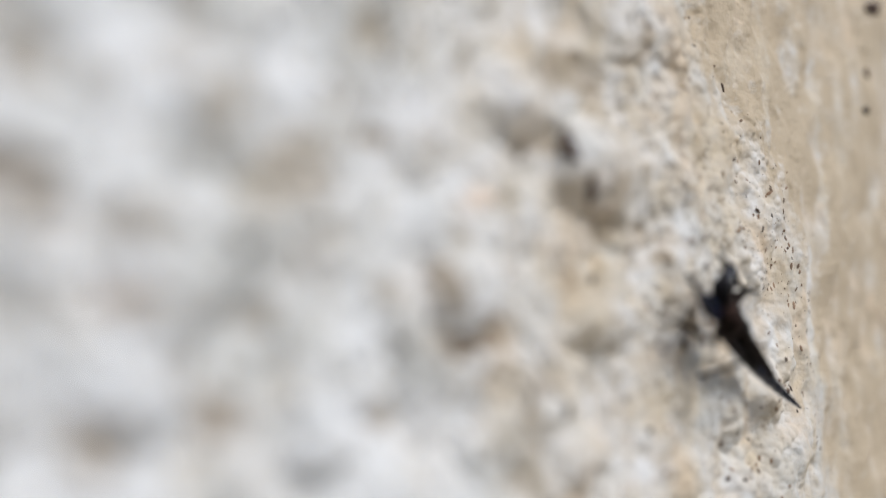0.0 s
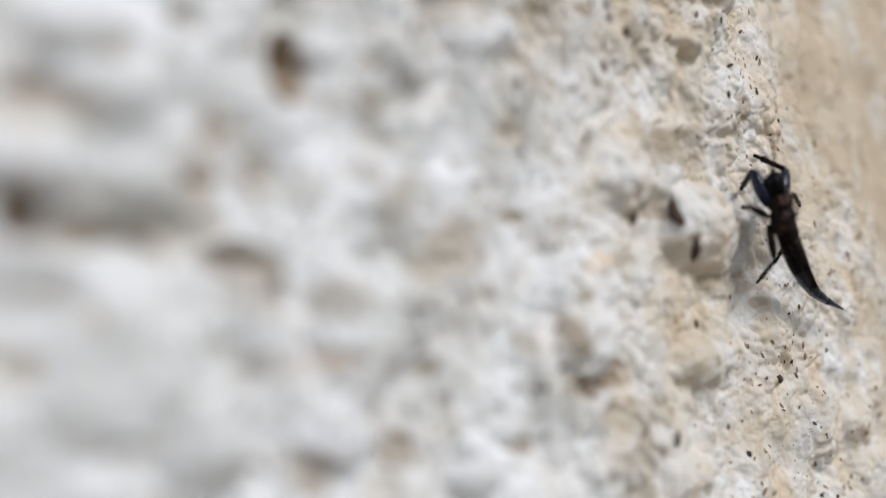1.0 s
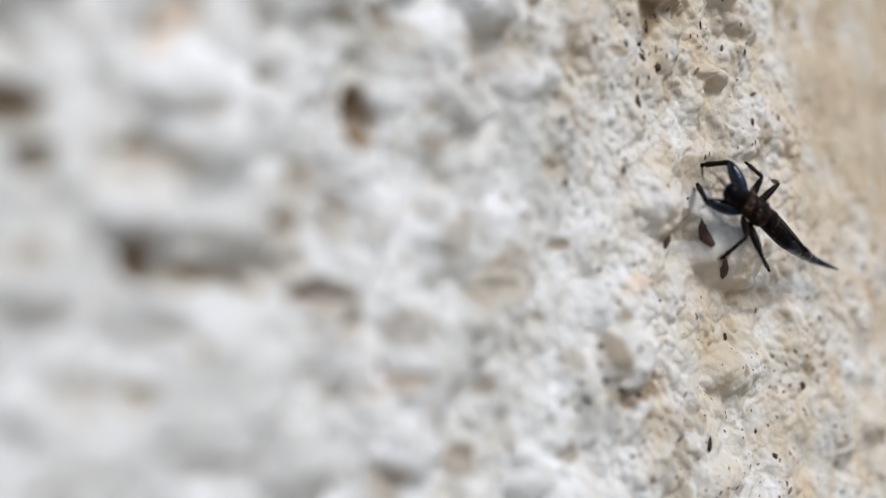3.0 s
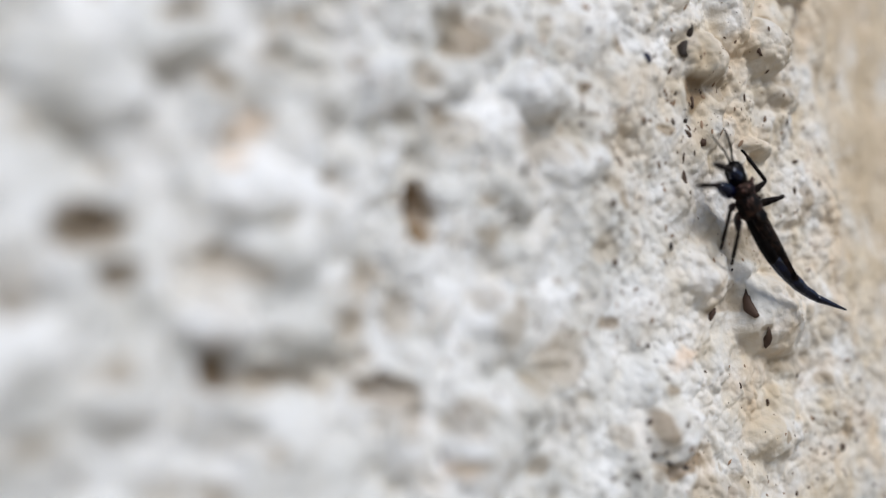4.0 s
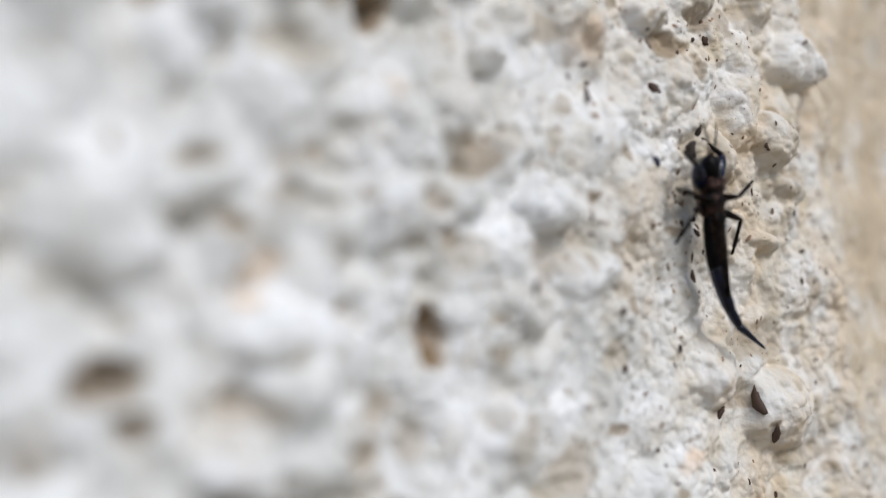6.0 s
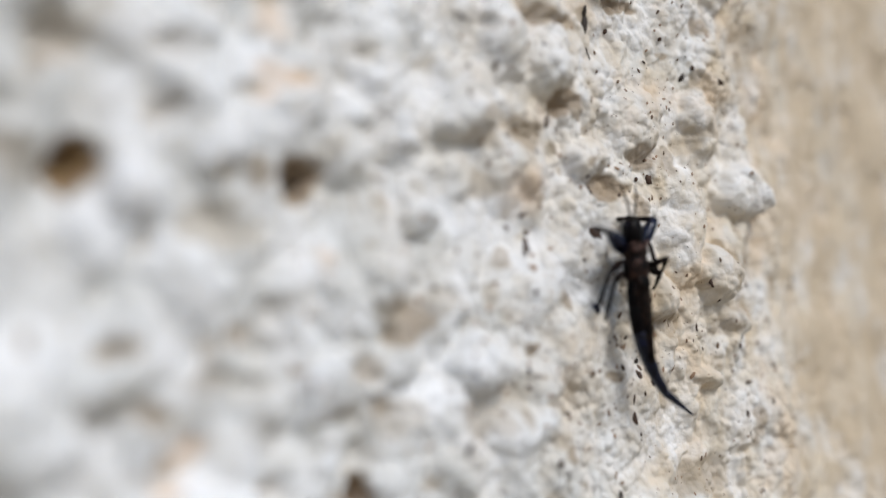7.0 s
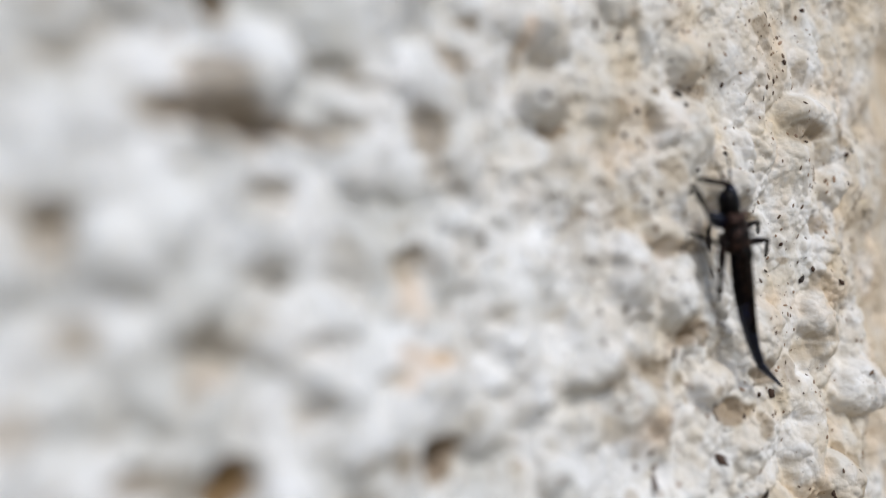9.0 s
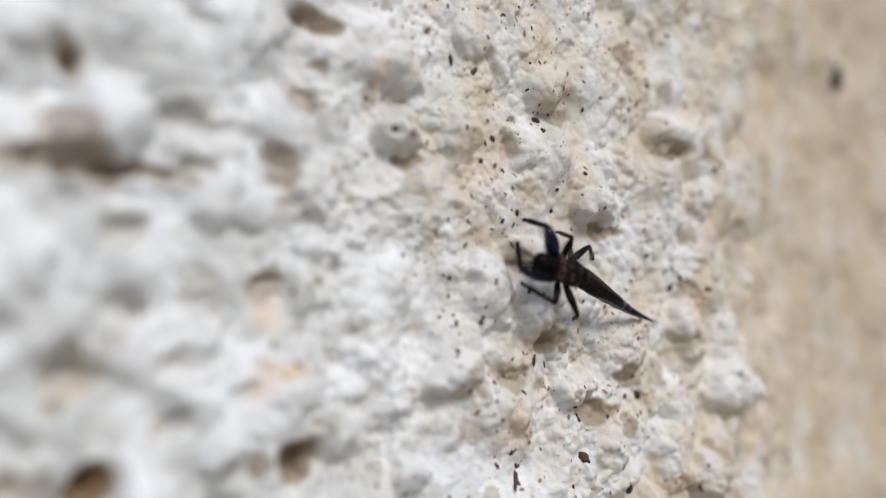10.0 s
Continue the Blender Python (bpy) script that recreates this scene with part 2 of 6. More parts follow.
bump(-22.35, -12.91, 1.01, 1.32, 0.50, 0.00)
bump(-7.67, -14.34, 1.38, 0.85, 0.50, 0.00)
bump(-9.96, -14.44, 0.83, 0.58, -0.40, 0.40)
bump(-2.16, -8.51, 0.59, 0.43, -0.40, 0.40)
bump(-2.26, -11.25, 0.59, 0.30, -0.40, 0.70)
bump(-8.68, -6.49, 0.38, 0.24, -0.30, 0.60)
bump(-15.20, -12.46, 1.33, 0.50, -0.50, 0.35)
bump(-16.51, -11.28, 1.25, 0.74, 0.50, 0.00)
bump(-6.59, 7.66, 1.36, 0.95, 0.90, 0.00)
bump(-5.85, 6.80, 0.99, 0.30, -0.60, 0.35)
bump(-2.21, 10.78, 1.36, 1.60, 0.70, 0.00)
bump(-1.28, 8.95, 1.03, 0.50, -0.90, 0.75)
bump(-3.58, 7.44, 1.03, 0.53, -0.60, 0.60)
bump(-4.79, 10.80, 1.08, 1.29, 0.50, 0.00)
bump(-1.80, 12.44, 1.48, 0.40, -0.70, 0.65)
bump(-2.26, 12.89, 1.29, 0.54, 0.60, 0.00)
bump(0.24, 6.64, 1.06, 0.82, 0.80, 0.00)
bump(1.20, 5.29, 1.09, 0.46, -1.00, 0.75)
bump(3.56, 6.96, 1.05, 0.53, -0.70, 0.70)
bump(3.25, 8.28, 1.56, 1.42, 0.55, 0.00)
bump(10.61, 5.72, 1.78, 1.18, 0.85, 0.00)
bump(11.90, 5.37, 1.01, 0.57, 0.60, 0.00)
bump(8.09, 1.45, 1.33, 1.15, 0.80, 0.00)
bump(9.81, -0.67, 1.17, 0.57, 0.50, 0.00)
bump(8.70, -0.95, 1.01, 0.49, -0.50, 0.50)
bump(6.19, 5.49, 1.08, 0.88, 0.50, 0.00)
bump(4.96, -0.72, 1.08, 0.47, -0.60, 0.60)
bump(7.70, -3.52, 0.66, 0.47, 0.50, 0.00)
bump(6.78, -7.98, 1.92, 0.89, -1.00, 0.55)
bump(8.06, 8.18, 1.01, 1.15, 0.50, 0.00)
bump(6.70, 7.60, 0.73, 0.49, -0.50, 0.45)
bump(-6.11, -2.18, 1.28, 0.88, 0.60, 0.00)
bump(-10.11, -0.15, 0.71, 0.49, -0.70, 0.60)
bump(-8.74, 0.52, 1.11, 0.56, -0.50, 0.35)
bump(-21.80, 4.84, 0.83, 0.85, -1.40, 1.00)
bump(-13.87, 4.91, 1.05, 0.88, -1.20, 0.80)
bump(-17.12, 3.09, 1.22, 0.86, -0.60, 0.40)
bump(-19.65, 2.64, 0.48, 0.80, -0.50, 0.30)
bump(-20.57, -0.91, 0.59, 0.39, -0.60, 0.65)
bump(-20.05, 3.99, 0.81, 0.71, 0.60, 0.00)
blush(-14.40, 8.48, 0.85, 0.41, 0.90)
blush(-15.40, 7.86, 0.54, 0.30, 0.70)
bump(-13.12, 8.58, 0.42, 0.79, -0.40, 0.25)
bump(-18.78, 6.87, 0.48, 0.42, -0.30, 0.40)
bump(-21.97, 8.97, 0.87, 0.81, -0.40, 0.45)
bump(-11.41, 9.86, 0.55, 0.65, -0.40, 0.25)
bump(-18.28, 9.12, 0.99, 0.58, -0.40, 0.20)
bump(-15.26, 0.20, 0.54, 0.59, -0.40, 0.20)
bump(-21.28, -3.20, 0.78, 0.42, -0.40, 0.35)
blush(-18.46, -4.50, 0.61, 0.43, 0.70)
bump(-6.19, -4.43, 1.08, 0.71, -0.50, 0.45)
bump(-10.20, -4.31, 0.71, 0.58, -0.60, 0.30)
bump(-9.05, 3.71, 0.92, 0.64, 0.50, 0.00)
bump(-21.04, -2.13, 1.38, 0.68, 0.60, 0.00)
bump(-22.64, 0.49, 0.30, 1.46, -0.40, 0.10)
blush(-13.14, 1.77, 0.46, 0.41, 0.50)
bump(-4.14, -4.87, 1.64, 0.85, 0.55, 0.00)
bump(-2.15, -5.28, 0.76, 0.42, -0.50, 0.45)
blush(-3.57, 5.03, 1.24, 0.95, 0.50)
bump(-22.12, 20.18, 0.52, 0.61, -1.00, 0.75)
bump(-21.08, 17.94, 1.66, 1.30, 1.20, 0.00)
bump(-23.16, 16.67, 1.68, 0.55, -1.20, 0.70)
bump(-20.65, 16.15, 1.81, 0.31, -0.90, 0.75)
bump(-17.91, 16.58, 0.87, 0.38, -0.50, 0.35)
bump(-12.27, 22.57, 1.13, 0.47, -0.80, 0.70)
bump(-18.71, 18.58, 0.64, 0.43, -0.40, 0.25)
bump(-20.51, 13.95, 0.89, 0.61, -0.50, 0.35)
bump(-20.59, 11.20, 0.68, 0.69, -0.40, 0.30)
bump(-14.91, 11.83, 0.64, 0.70, -0.70, 0.55)
blush(-15.02, 10.58, 0.51, 0.78, 0.60)
blush(-15.14, 8.46, 0.88, 0.52, 0.70)
bump(-14.08, 8.59, 0.34, 0.31, -0.30, 0.40)
bump(-14.83, 17.04, 0.43, 0.54, -0.40, 0.45)
bump(-8.45, 20.75, 0.95, 0.92, 0.60, 0.00)
bump(-8.74, 18.29, 0.94, 0.91, 0.80, 0.00)
bump(-8.47, 16.83, 0.59, 0.29, -0.80, 0.75)
bump(-8.18, 15.44, 0.96, 0.41, -0.50, 0.40)
bump(-0.89, 20.42, 0.97, 0.66, 0.70, 0.00)
bump(-0.22, 19.25, 0.92, 0.48, -1.00, 0.70)
bump(-2.48, 17.54, 0.87, 0.98, 0.50, 0.00)
bump(6.79, 18.76, 1.51, 0.91, 0.70, 0.00)
bump(7.06, 17.88, 1.36, 0.38, -0.80, 0.65)
bump(1.71, 14.96, 1.27, 0.70, 0.85, 0.00)
bump(2.49, 13.94, 1.12, 0.25, -0.80, 0.75)
bump(-2.11, 15.59, 0.78, 0.47, -0.60, 0.50)
bump(-4.74, 11.49, 1.15, 1.38, 0.65, 0.00)
bump(-4.91, 13.48, 1.34, 0.40, -0.50, 0.40)
bump(-1.29, 8.88, 0.96, 0.34, -0.70, 0.65)
bump(-2.24, 10.14, 1.22, 0.86, 0.60, 0.00)
bump(9.28, 15.54, 1.17, 0.82, 0.40, 0.00)
bump(-22.91, 7.69, 0.37, 0.46, -0.40, 0.50)
bump(-19.29, 6.72, 0.39, 0.39, -0.40, 0.40)
bump(-19.01, 8.96, 0.71, 0.49, -0.40, 0.25)
bump(-22.78, 9.24, 0.64, 0.74, -0.40, 0.30)
bump(-7.59, 12.94, 0.80, 0.44, -0.40, 0.20)
blush(-9.87, 20.53, 0.49, 0.57, 0.80)
bump(7.31, 9.22, 0.95, 0.93, 0.55, 0.00)
bump(7.94, 8.21, 0.97, 0.29, -0.50, 0.50)
bump(-23.95, 20.98, 1.26, 0.87, 0.60, 0.00)
bump(-4.68, 22.60, 0.86, 0.97, 0.40, 0.00)
bump(-27.37, 12.95, 0.66, 0.69, -1.20, 0.70)
bump(-24.90, 5.34, 0.72, 0.53, -0.80, 0.70)
bump(-25.55, 7.02, 0.30, 0.75, -0.40, 0.30)
bump(-20.06, 11.05, 0.46, 0.42, -0.50, 0.25)
bump(-20.33, 14.11, 0.76, 0.40, -0.50, 0.40)
bump(-22.41, 8.88, 0.70, 0.66, -0.50, 0.30)
blush(-22.33, 8.18, 0.52, 0.35, 0.60)
bump(-27.82, -3.85, 0.50, 0.53, -0.80, 0.45)
bump(-26.97, -2.53, 0.71, 0.29, -0.40, 0.25)
bump(-26.66, -4.14, 0.76, 0.52, -0.50, 0.25)


def knobs(seed, count, small, large, tall, box):
    """Random rounded grains inside box: x, z, radius, height."""
    g = np.random.default_rng(seed)
    r = small + (large - small) * g.random(count) ** 2.2
    return np.stack([g.uniform(box[0], box[1], count), g.uniform(box[2], box[3], count), r, r * tall * g.uniform(0.5, 1.2, count)], 1)


def press(field, wx, wz, xs, zs, grains, flat, long=1.25):
    """Raise the field to the rounded grains, whose outlines are bent by the warped coordinates."""
    for x, z, r, h in grains:
        i0, i1 = np.searchsorted(xs, (x - r * 1.5, x + r * 1.5))
        j0, j1 = np.searchsorted(zs, (z - r * 1.5 * long, z + r * 1.5 * long))
        if i1 - i0 < 2 or j1 - j0 < 2:
            continue
        part_ = (slice(i0, i1), slice(j0, j1))
        d = ((wx[part_] - x) ** 2 + ((wz[part_] - z) / long) ** 2) / (r * r)
        cap = h * np.clip(1 - d, 0, 1) ** flat
        field[part_] = np.maximum(field[part_], cap)


def smooth(field, rounds):
    """Soften the field, as thick paint softens the plaster under it."""
    for _ in range(rounds):
        field[1:-1, 1:-1] = 0.5 * field[1:-1, 1:-1] + 0.125 * (field[:-2, 1:-1] + field[2:, 1:-1] + field[1:-1, :-2] + field[1:-1, 2:])


def past_edge(x, z):
    """How far x, z lies past the edge beyond which the plaster steps back and is stained tan."""
    return x - 14.2 - 0.12 * np.clip(5 - z, 0, 8) - 0.75 * np.clip(-3 - z, 0, 12) + 1.3 * lattice_noise(x, z, 5.0, 12) + 0.6 * lattice_noise(x, z, 1.8, 15)


def wall_field(xs, zs):
    """Heights, the ochre dirt with the painted shade, and the peach stains over the grid of xs by zs."""
    x, z = np.meshgrid(xs, zs, indexing="ij")
    near = np.clip(1.6 - np.maximum(np.abs(x) / 40, np.abs(z) / 40), 0, 1)
    wx = x + 0.34 * lattice_noise(x, z, 1.3, 1) + 0.15 * lattice_noise(x, z, 0.5, 2)
    wz = z + 0.34 * lattice_noise(x, z, 1.3, 3) + 0.15 * lattice_noise(x, z, 0.5, 4)
    edge = past_edge(x, z)
    calm = 1 - 0.72 / (1 + np.exp(-np.clip(edge - 0.5, -60, 60) / 1.4))
    flat = 1 - 0.32 / (1 + np.exp(-np.clip(x + 8, -60, 60) / 1.6))
    h = -0.68 + 0.2 * (1 - flat) + 0.22 * lattice_noise(x, z, 7.0, 5) + flat * (0.36 * lattice_noise(x, z * 0.8, 2.4, 6) + 0.20 * lattice_noise(wx, wz * 0.8, 1.3, 26))
    caps = np.zeros_like(h)
    press(caps, wx, wz, xs, zs, knobs(21, 1700, 0.5, 1.8, 0.55, (-34, 36, -32, 33)), 1.2, 1.3)
    small = np.zeros_like(h)
    press(small, wx, wz, xs, zs, knobs(22, 5200, 0.2, 0.6, 0.55, (-34, 36, -32, 33)), 1.0, 1.35)
    h += calm * flat * (0.95 * caps + 0.9 * small * np.clip(0.75 + 0.8 * lattice_noise(x, z, 3.0, 7), 0, 1.2))
    h += 0.10 * lattice_noise(wx, wz * 0.33, 0.7, 11)
    smooth(h, 3)
    h -= (1.0 + 1.0 / (1 + np.exp(-np.clip(z, -60, 60) / 3))) / (1 + np.exp(-np.clip(edge, -60, 60) / 1.7))
    sx = x + 0.26 * lattice_noise(x, z, 1.4, 13) + 0.17 * lattice_noise(x, z, 0.55, 17)
    sz = z + 0.26 * lattice_noise(x, z, 1.4, 14) + 0.17 * lattice_noise(x, z, 0.55, 18)
    dirt_shade, peach = np.zeros_like(h), np.zeros_like(h)
    g = np.random.default_rng(41)
    pocks = []
    for _ in range(520):
        r = 0.16 + 0.55 * g.random() ** 2
        pocks.append((g.uniform(-32, 15), g.uniform(-30, 31), r * g.uniform(0.8, 1.3), r * g.uniform(0.7, 1.2), -r * g.uniform(0.25, 0.6), g.uniform(0.1, 0.7)))
    for fx, fz, rx, rz, fh, tone in pocks + FEATURES:
        i0, i1 = np.searchsorted(xs, (fx - rx * 1.5 - 0.4, fx + rx * 1.5 + 0.4))
        j0, j1 = np.searchsorted(zs, (fz - rz * 1.6 - 0.4, fz + rz * 1.6 + 0.4))
        p = (slice(i0, i1), slice(j0, j1))
        if fh > 0:
            away = (sz[p] - fz) / rz
            d = ((sx[p] - fx) / (rx * 1.12)) ** 2 + np.where(away > 0, away / 1.3, away / 1.12) ** 2
            c = np.clip(1 - d, 0, 1)
            m = 0.5 * np.clip(c * 2.5, 0, 1)
            h[p] = h[p] * (1 - m) - 0.40 * m + 1.3 * fh * c ** 0.7
        else:
            d = ((sx[p] - fx) / (rx * 1.25)) ** 2 + ((sz[p] - fz) / (rz * 1.25)) ** 2
            c = np.clip(1 - d, 0, 1)
            h[p] += fh * (0.28 if fx > -11 else 1.0) * c ** 1.5 * (1 + 0.5 * lattice_noise(x[p], z[p], 0.5, 19))
            dirt_shade[p] = np.maximum(dirt_shade[p], tone * np.clip(c * 2.1 + 0.05 + 0.35 * lattice_noise(x[p], z[p], 0.7, 25), 0, 1) * (c > 0))
    for fx, fz, rx, rz, amount in BLUSHES:
        c = np.clip(1 - ((sx - fx) / (rx * 1.4)) ** 2 - ((sz - fz) / (rz * 1.4)) ** 2, 0, 1)
        peach = np.maximum(peach, amount * c)
    smooth(h, 4)
    fine = np.zeros_like(h)
    press(fine, wx * 0.5 + x * 0.5, wz * 0.5 + z * 0.5, xs, zs, knobs(23, 24000, 0.09, 0.30, 0.62, (-14, 22, -30, 31)), 0.8)
    fine *= np.clip(0.7 + 0.8 * lattice_noise(x, z, 2.2, 24), 0.15, 1.2)
    h += (0.25 + 0.75 * calm) * (1.15 * fine + 0.09 * lattice_noise(wx, wz * 0.7, 0.9, 27) + 0.06 * lattice_noise(wx, wz * 0.5, 0.4, 20) + 0.03 * lattice_noise(x, z, 0.2, 9))
    h += 0.13 * (1 - calm) * (lattice_noise(wx, z * 0.35, 0.6, 16) + lattice_noise(wx, wz * 0.7, 1.9, 28))
    return h * near, dirt_shade * near, peach * near


def axis_of(spans, start, reach):
    """Grid lines: fine steps over the spans, then growing steps out to reach."""
    a = [start]
    for end, step in spans:
        while a[-1] < end:
            a.append(a[-1] + step)
    step = 0.4
    while a[-1] < reach:
        a.append(a[-1] + step)
        step *= 1.35
    step, low = 0.4, [start]
    while low[-1] > -reach:
        low.append(low[-1] - step)
        step *= 1.35
    return np.array(low[:0:-1] + a)


XS = axis_of(((-14, 0.13), (-7, 0.09), (16, 0.06), (25, 0.11), (36, 0.2)), -34, 1500)
ZS = axis_of(((33, 0.062),), -31, 930)
HEIGHT, DIRT_SHADE, PEACH = wall_field(XS, ZS)


def surface(x, z):
    """The height of the wall at x, z, in millimetres."""
    i, j = np.clip(np.searchsorted(XS, x) - 1, 0, len(XS) - 2), np.clip(np.searchsorted(ZS, z) - 1, 0, len(ZS) - 2)
    u, v = (x - XS[i]) / (XS[i + 1] - XS[i]), (z - ZS[j]) / (ZS[j + 1] - ZS[j])
    return (HEIGHT[i, j] * (1 - u) + HEIGHT[i + 1, j] * u) * (1 - v) + (HEIGHT[i, j + 1] * (1 - u) + HEIGHT[i + 1, j + 1] * u) * v


def lie(x, z, turn=0.0):
    """The pose of a small thing that lies on the wall at x, z (mm), its z axis along the surface's normal."""
    d = 0.12
    gx, gz = (surface(x + d, z) - surface(x - d, z)) / (2 * d), (surface(x, z + d) - surface(x, z - d)) / (2 * d)
    up = Vector((-gx, -1, -gz)).normalized()
    side = Vector((1, 0, 0)).cross(up).cross(up) * -1
    side.normalize()
    ahead = up.cross(side)
    m = Matrix((side, ahead, up)).transposed().to_4x4()
    return Matrix.Translation((x * MM, -surface(x, z) * MM, z * MM)) @ m @ pose(0, 0, 0, 0, 0, turn)


# ---- the wall and the ground ----
def build_wall():
    nx, nz = len(XS), len(ZS)
    gx, gz = np.meshgrid(XS, ZS, indexing="ij")
    front = np.stack([gx, -HEIGHT, gz], -1).reshape(-1, 3) * MM
    i, j = np.meshgrid(np.arange(nx - 1), np.arange(nz - 1), indexing="ij")
    a = (i * nz + j).ravel()
    quads = np.stack([a, a + nz, a + nz + 1, a + 1], 1)
    ring = np.concatenate([np.arange(nx) * nz, (nx - 1) * nz + np.arange(1, nz), (np.arange(nx - 1)[::-1]) * nz + nz - 1, np.arange(nz - 2, 0, -1)])
    back = front[ring].copy()
    back[:, 1] = 0.12
    n0 = len(front)
    k = np.arange(len(ring))
    sides = np.stack([ring, n0 + k, n0 + (k + 1) % len(ring), np.roll(ring, -1)], 1)
    faces = np.concatenate([quads, sides])
    me = bpy.data.meshes.new("wall")
    me.vertices.add(n0 + len(back))
    me.vertices.foreach_set("co", np.concatenate([front, back]).astype(np.float32).ravel())
    me.loops.add(faces.size)
    me.loops.foreach_set("vertex_index", faces.astype(np.int32).ravel())
    me.polygons.add(len(faces))
    me.polygons.foreach_set("loop_start", np.arange(0, faces.size, 4, dtype=np.int32))
    me.polygons.foreach_set("loop_total", np.full(len(faces), 4, dtype=np.int32))
    me.update(calc_edges=True)
    me.polygons.foreach_set("use_smooth", np.ones(len(faces), dtype=bool))
    edge = past_edge(gx, gz)
    tan = 0.62 / (1 + np.exp(-np.clip(edge - 1.6, -60, 60) / 1.8)) + 0.44 / (1 + np.exp(-(gx + 2.2 + 0.3 * np.clip(gz, -20, 20) + 3 * lattice_noise(gx, gz, 5.0, 31)) / 2.4))
    tan *= 1 + 0.5 * lattice_noise(gx, gz * 0.3, 0.8, 32) + 0.25 * lattice_noise(gx, gz * 0.5, 2.6, 33)
    for name, values in (("dirt_shade", DIRT_SHADE), ("peach", PEACH), ("tan", tan)):
        layer = me.attributes.new(name, "FLOAT", "POINT")
        layer.data.foreach_set("value", np.concatenate([values.ravel(), np.zeros(len(back))]).astype(np.float32))
    me.materials.append(PAINT)
    return tagged(new("wall", me), "rough cream-white painted masonry wall with ochre dirt and painted-in shade", "wall", kind="structure")


wall = build_wall()


# Unseen ground, added to bounce light up at the wall.
def build_ground():
    bm = bmesh.new()
    bmesh.ops.create_grid(bm, x_segments=40, y_segments=40, size=60)
    for v in bm.verts:
        v.co.z = 0.02 * noise.noise(v.co * 0.4)
    me = bpy.data.meshes.new("ground")
    bm.to_mesh(me)
    bm.free()
    me.materials.append(EARTH)
    ob = tagged(new("ground", me), "unseen plain brown ground added below the wall for bounce light", "ground", kind="structure")
    ob.location.z = -0.9
    return ob


ground = build_ground()


# ---- the insect ----
def sweep(bm, points, radii, sides=10, flat=1.0):
    """A closed tube along points (mm) with a radius at each; flat squeezes it along z."""
    rings = []
    for k, (p, r) in enumerate(zip(points, radii)):
        p = Vector(p)
        a = Vector(points[max(k - 1, 0)])
        b = Vector(points[min(k + 1, len(points) - 1)])
        y = (b - a).normalized()
        x = y.cross(Vector((0, 0, 1)))
        if x.length < 1e-3:
            x = Vector((1, 0, 0))
        x.normalize()
        z = x.cross(y)
        rings.append([bm.verts.new((p + x * r * math.cos(w) + z * r * flat * math.sin(w)) * MM) for w in (2 * math.pi * s / sides for s in range(sides))])
    for q, w in zip(rings, rings[1:]):
        for s in range(sides):
            bm.faces.new((q[s], q[(s + 1) % sides], w[(s + 1) % sides], w[s]))
    bm.faces.new(rings[0][::-1])
    bm.faces.new(rings[-1])


def pebble(bm, centre, size, level=2):
    """A rounded lump at centre (mm) with the three half sizes."""
    made = bmesh.ops.create_icosphere(bm, subdivisions=level, radius=1.0)["verts"]
    for v in made:
        v.co = Vector([(c + s * k) * MM for c, s, k in zip(centre, size, v.co)])
    return made


def part(name, bm, mat, parent=None, label=""):
    bmesh.ops.recalc_face_normals(bm, faces=bm.faces)
    me = bpy.data.meshes.new(name)
    bm.to_mesh(me)
    bm.free()
    me.polygons.foreach_set("use_smooth", [True] * len(me.polygons))
    me.materials.append(mat)
    ob = new(name, me)
    ob.parent = parent
    return tagged(ob, label)


def hairs(bm, count, seed, box, length):
    g = random.Random(seed)
    for _ in range(count):
        p = Vector([g.uniform(a, b) for a, b in box])
        d = Vector((p.x * 1.2 + g.uniform(-0.3, 0.3), g.uniform(-0.5, 0.4), abs(p.z) + 0.4)).normalized() * length * g.uniform(0.6, 1.2)
        sweep(bm, [p, p + d * 0.5, p + d], [0.022, 0.016, 0.004], 4)


BODY = {}


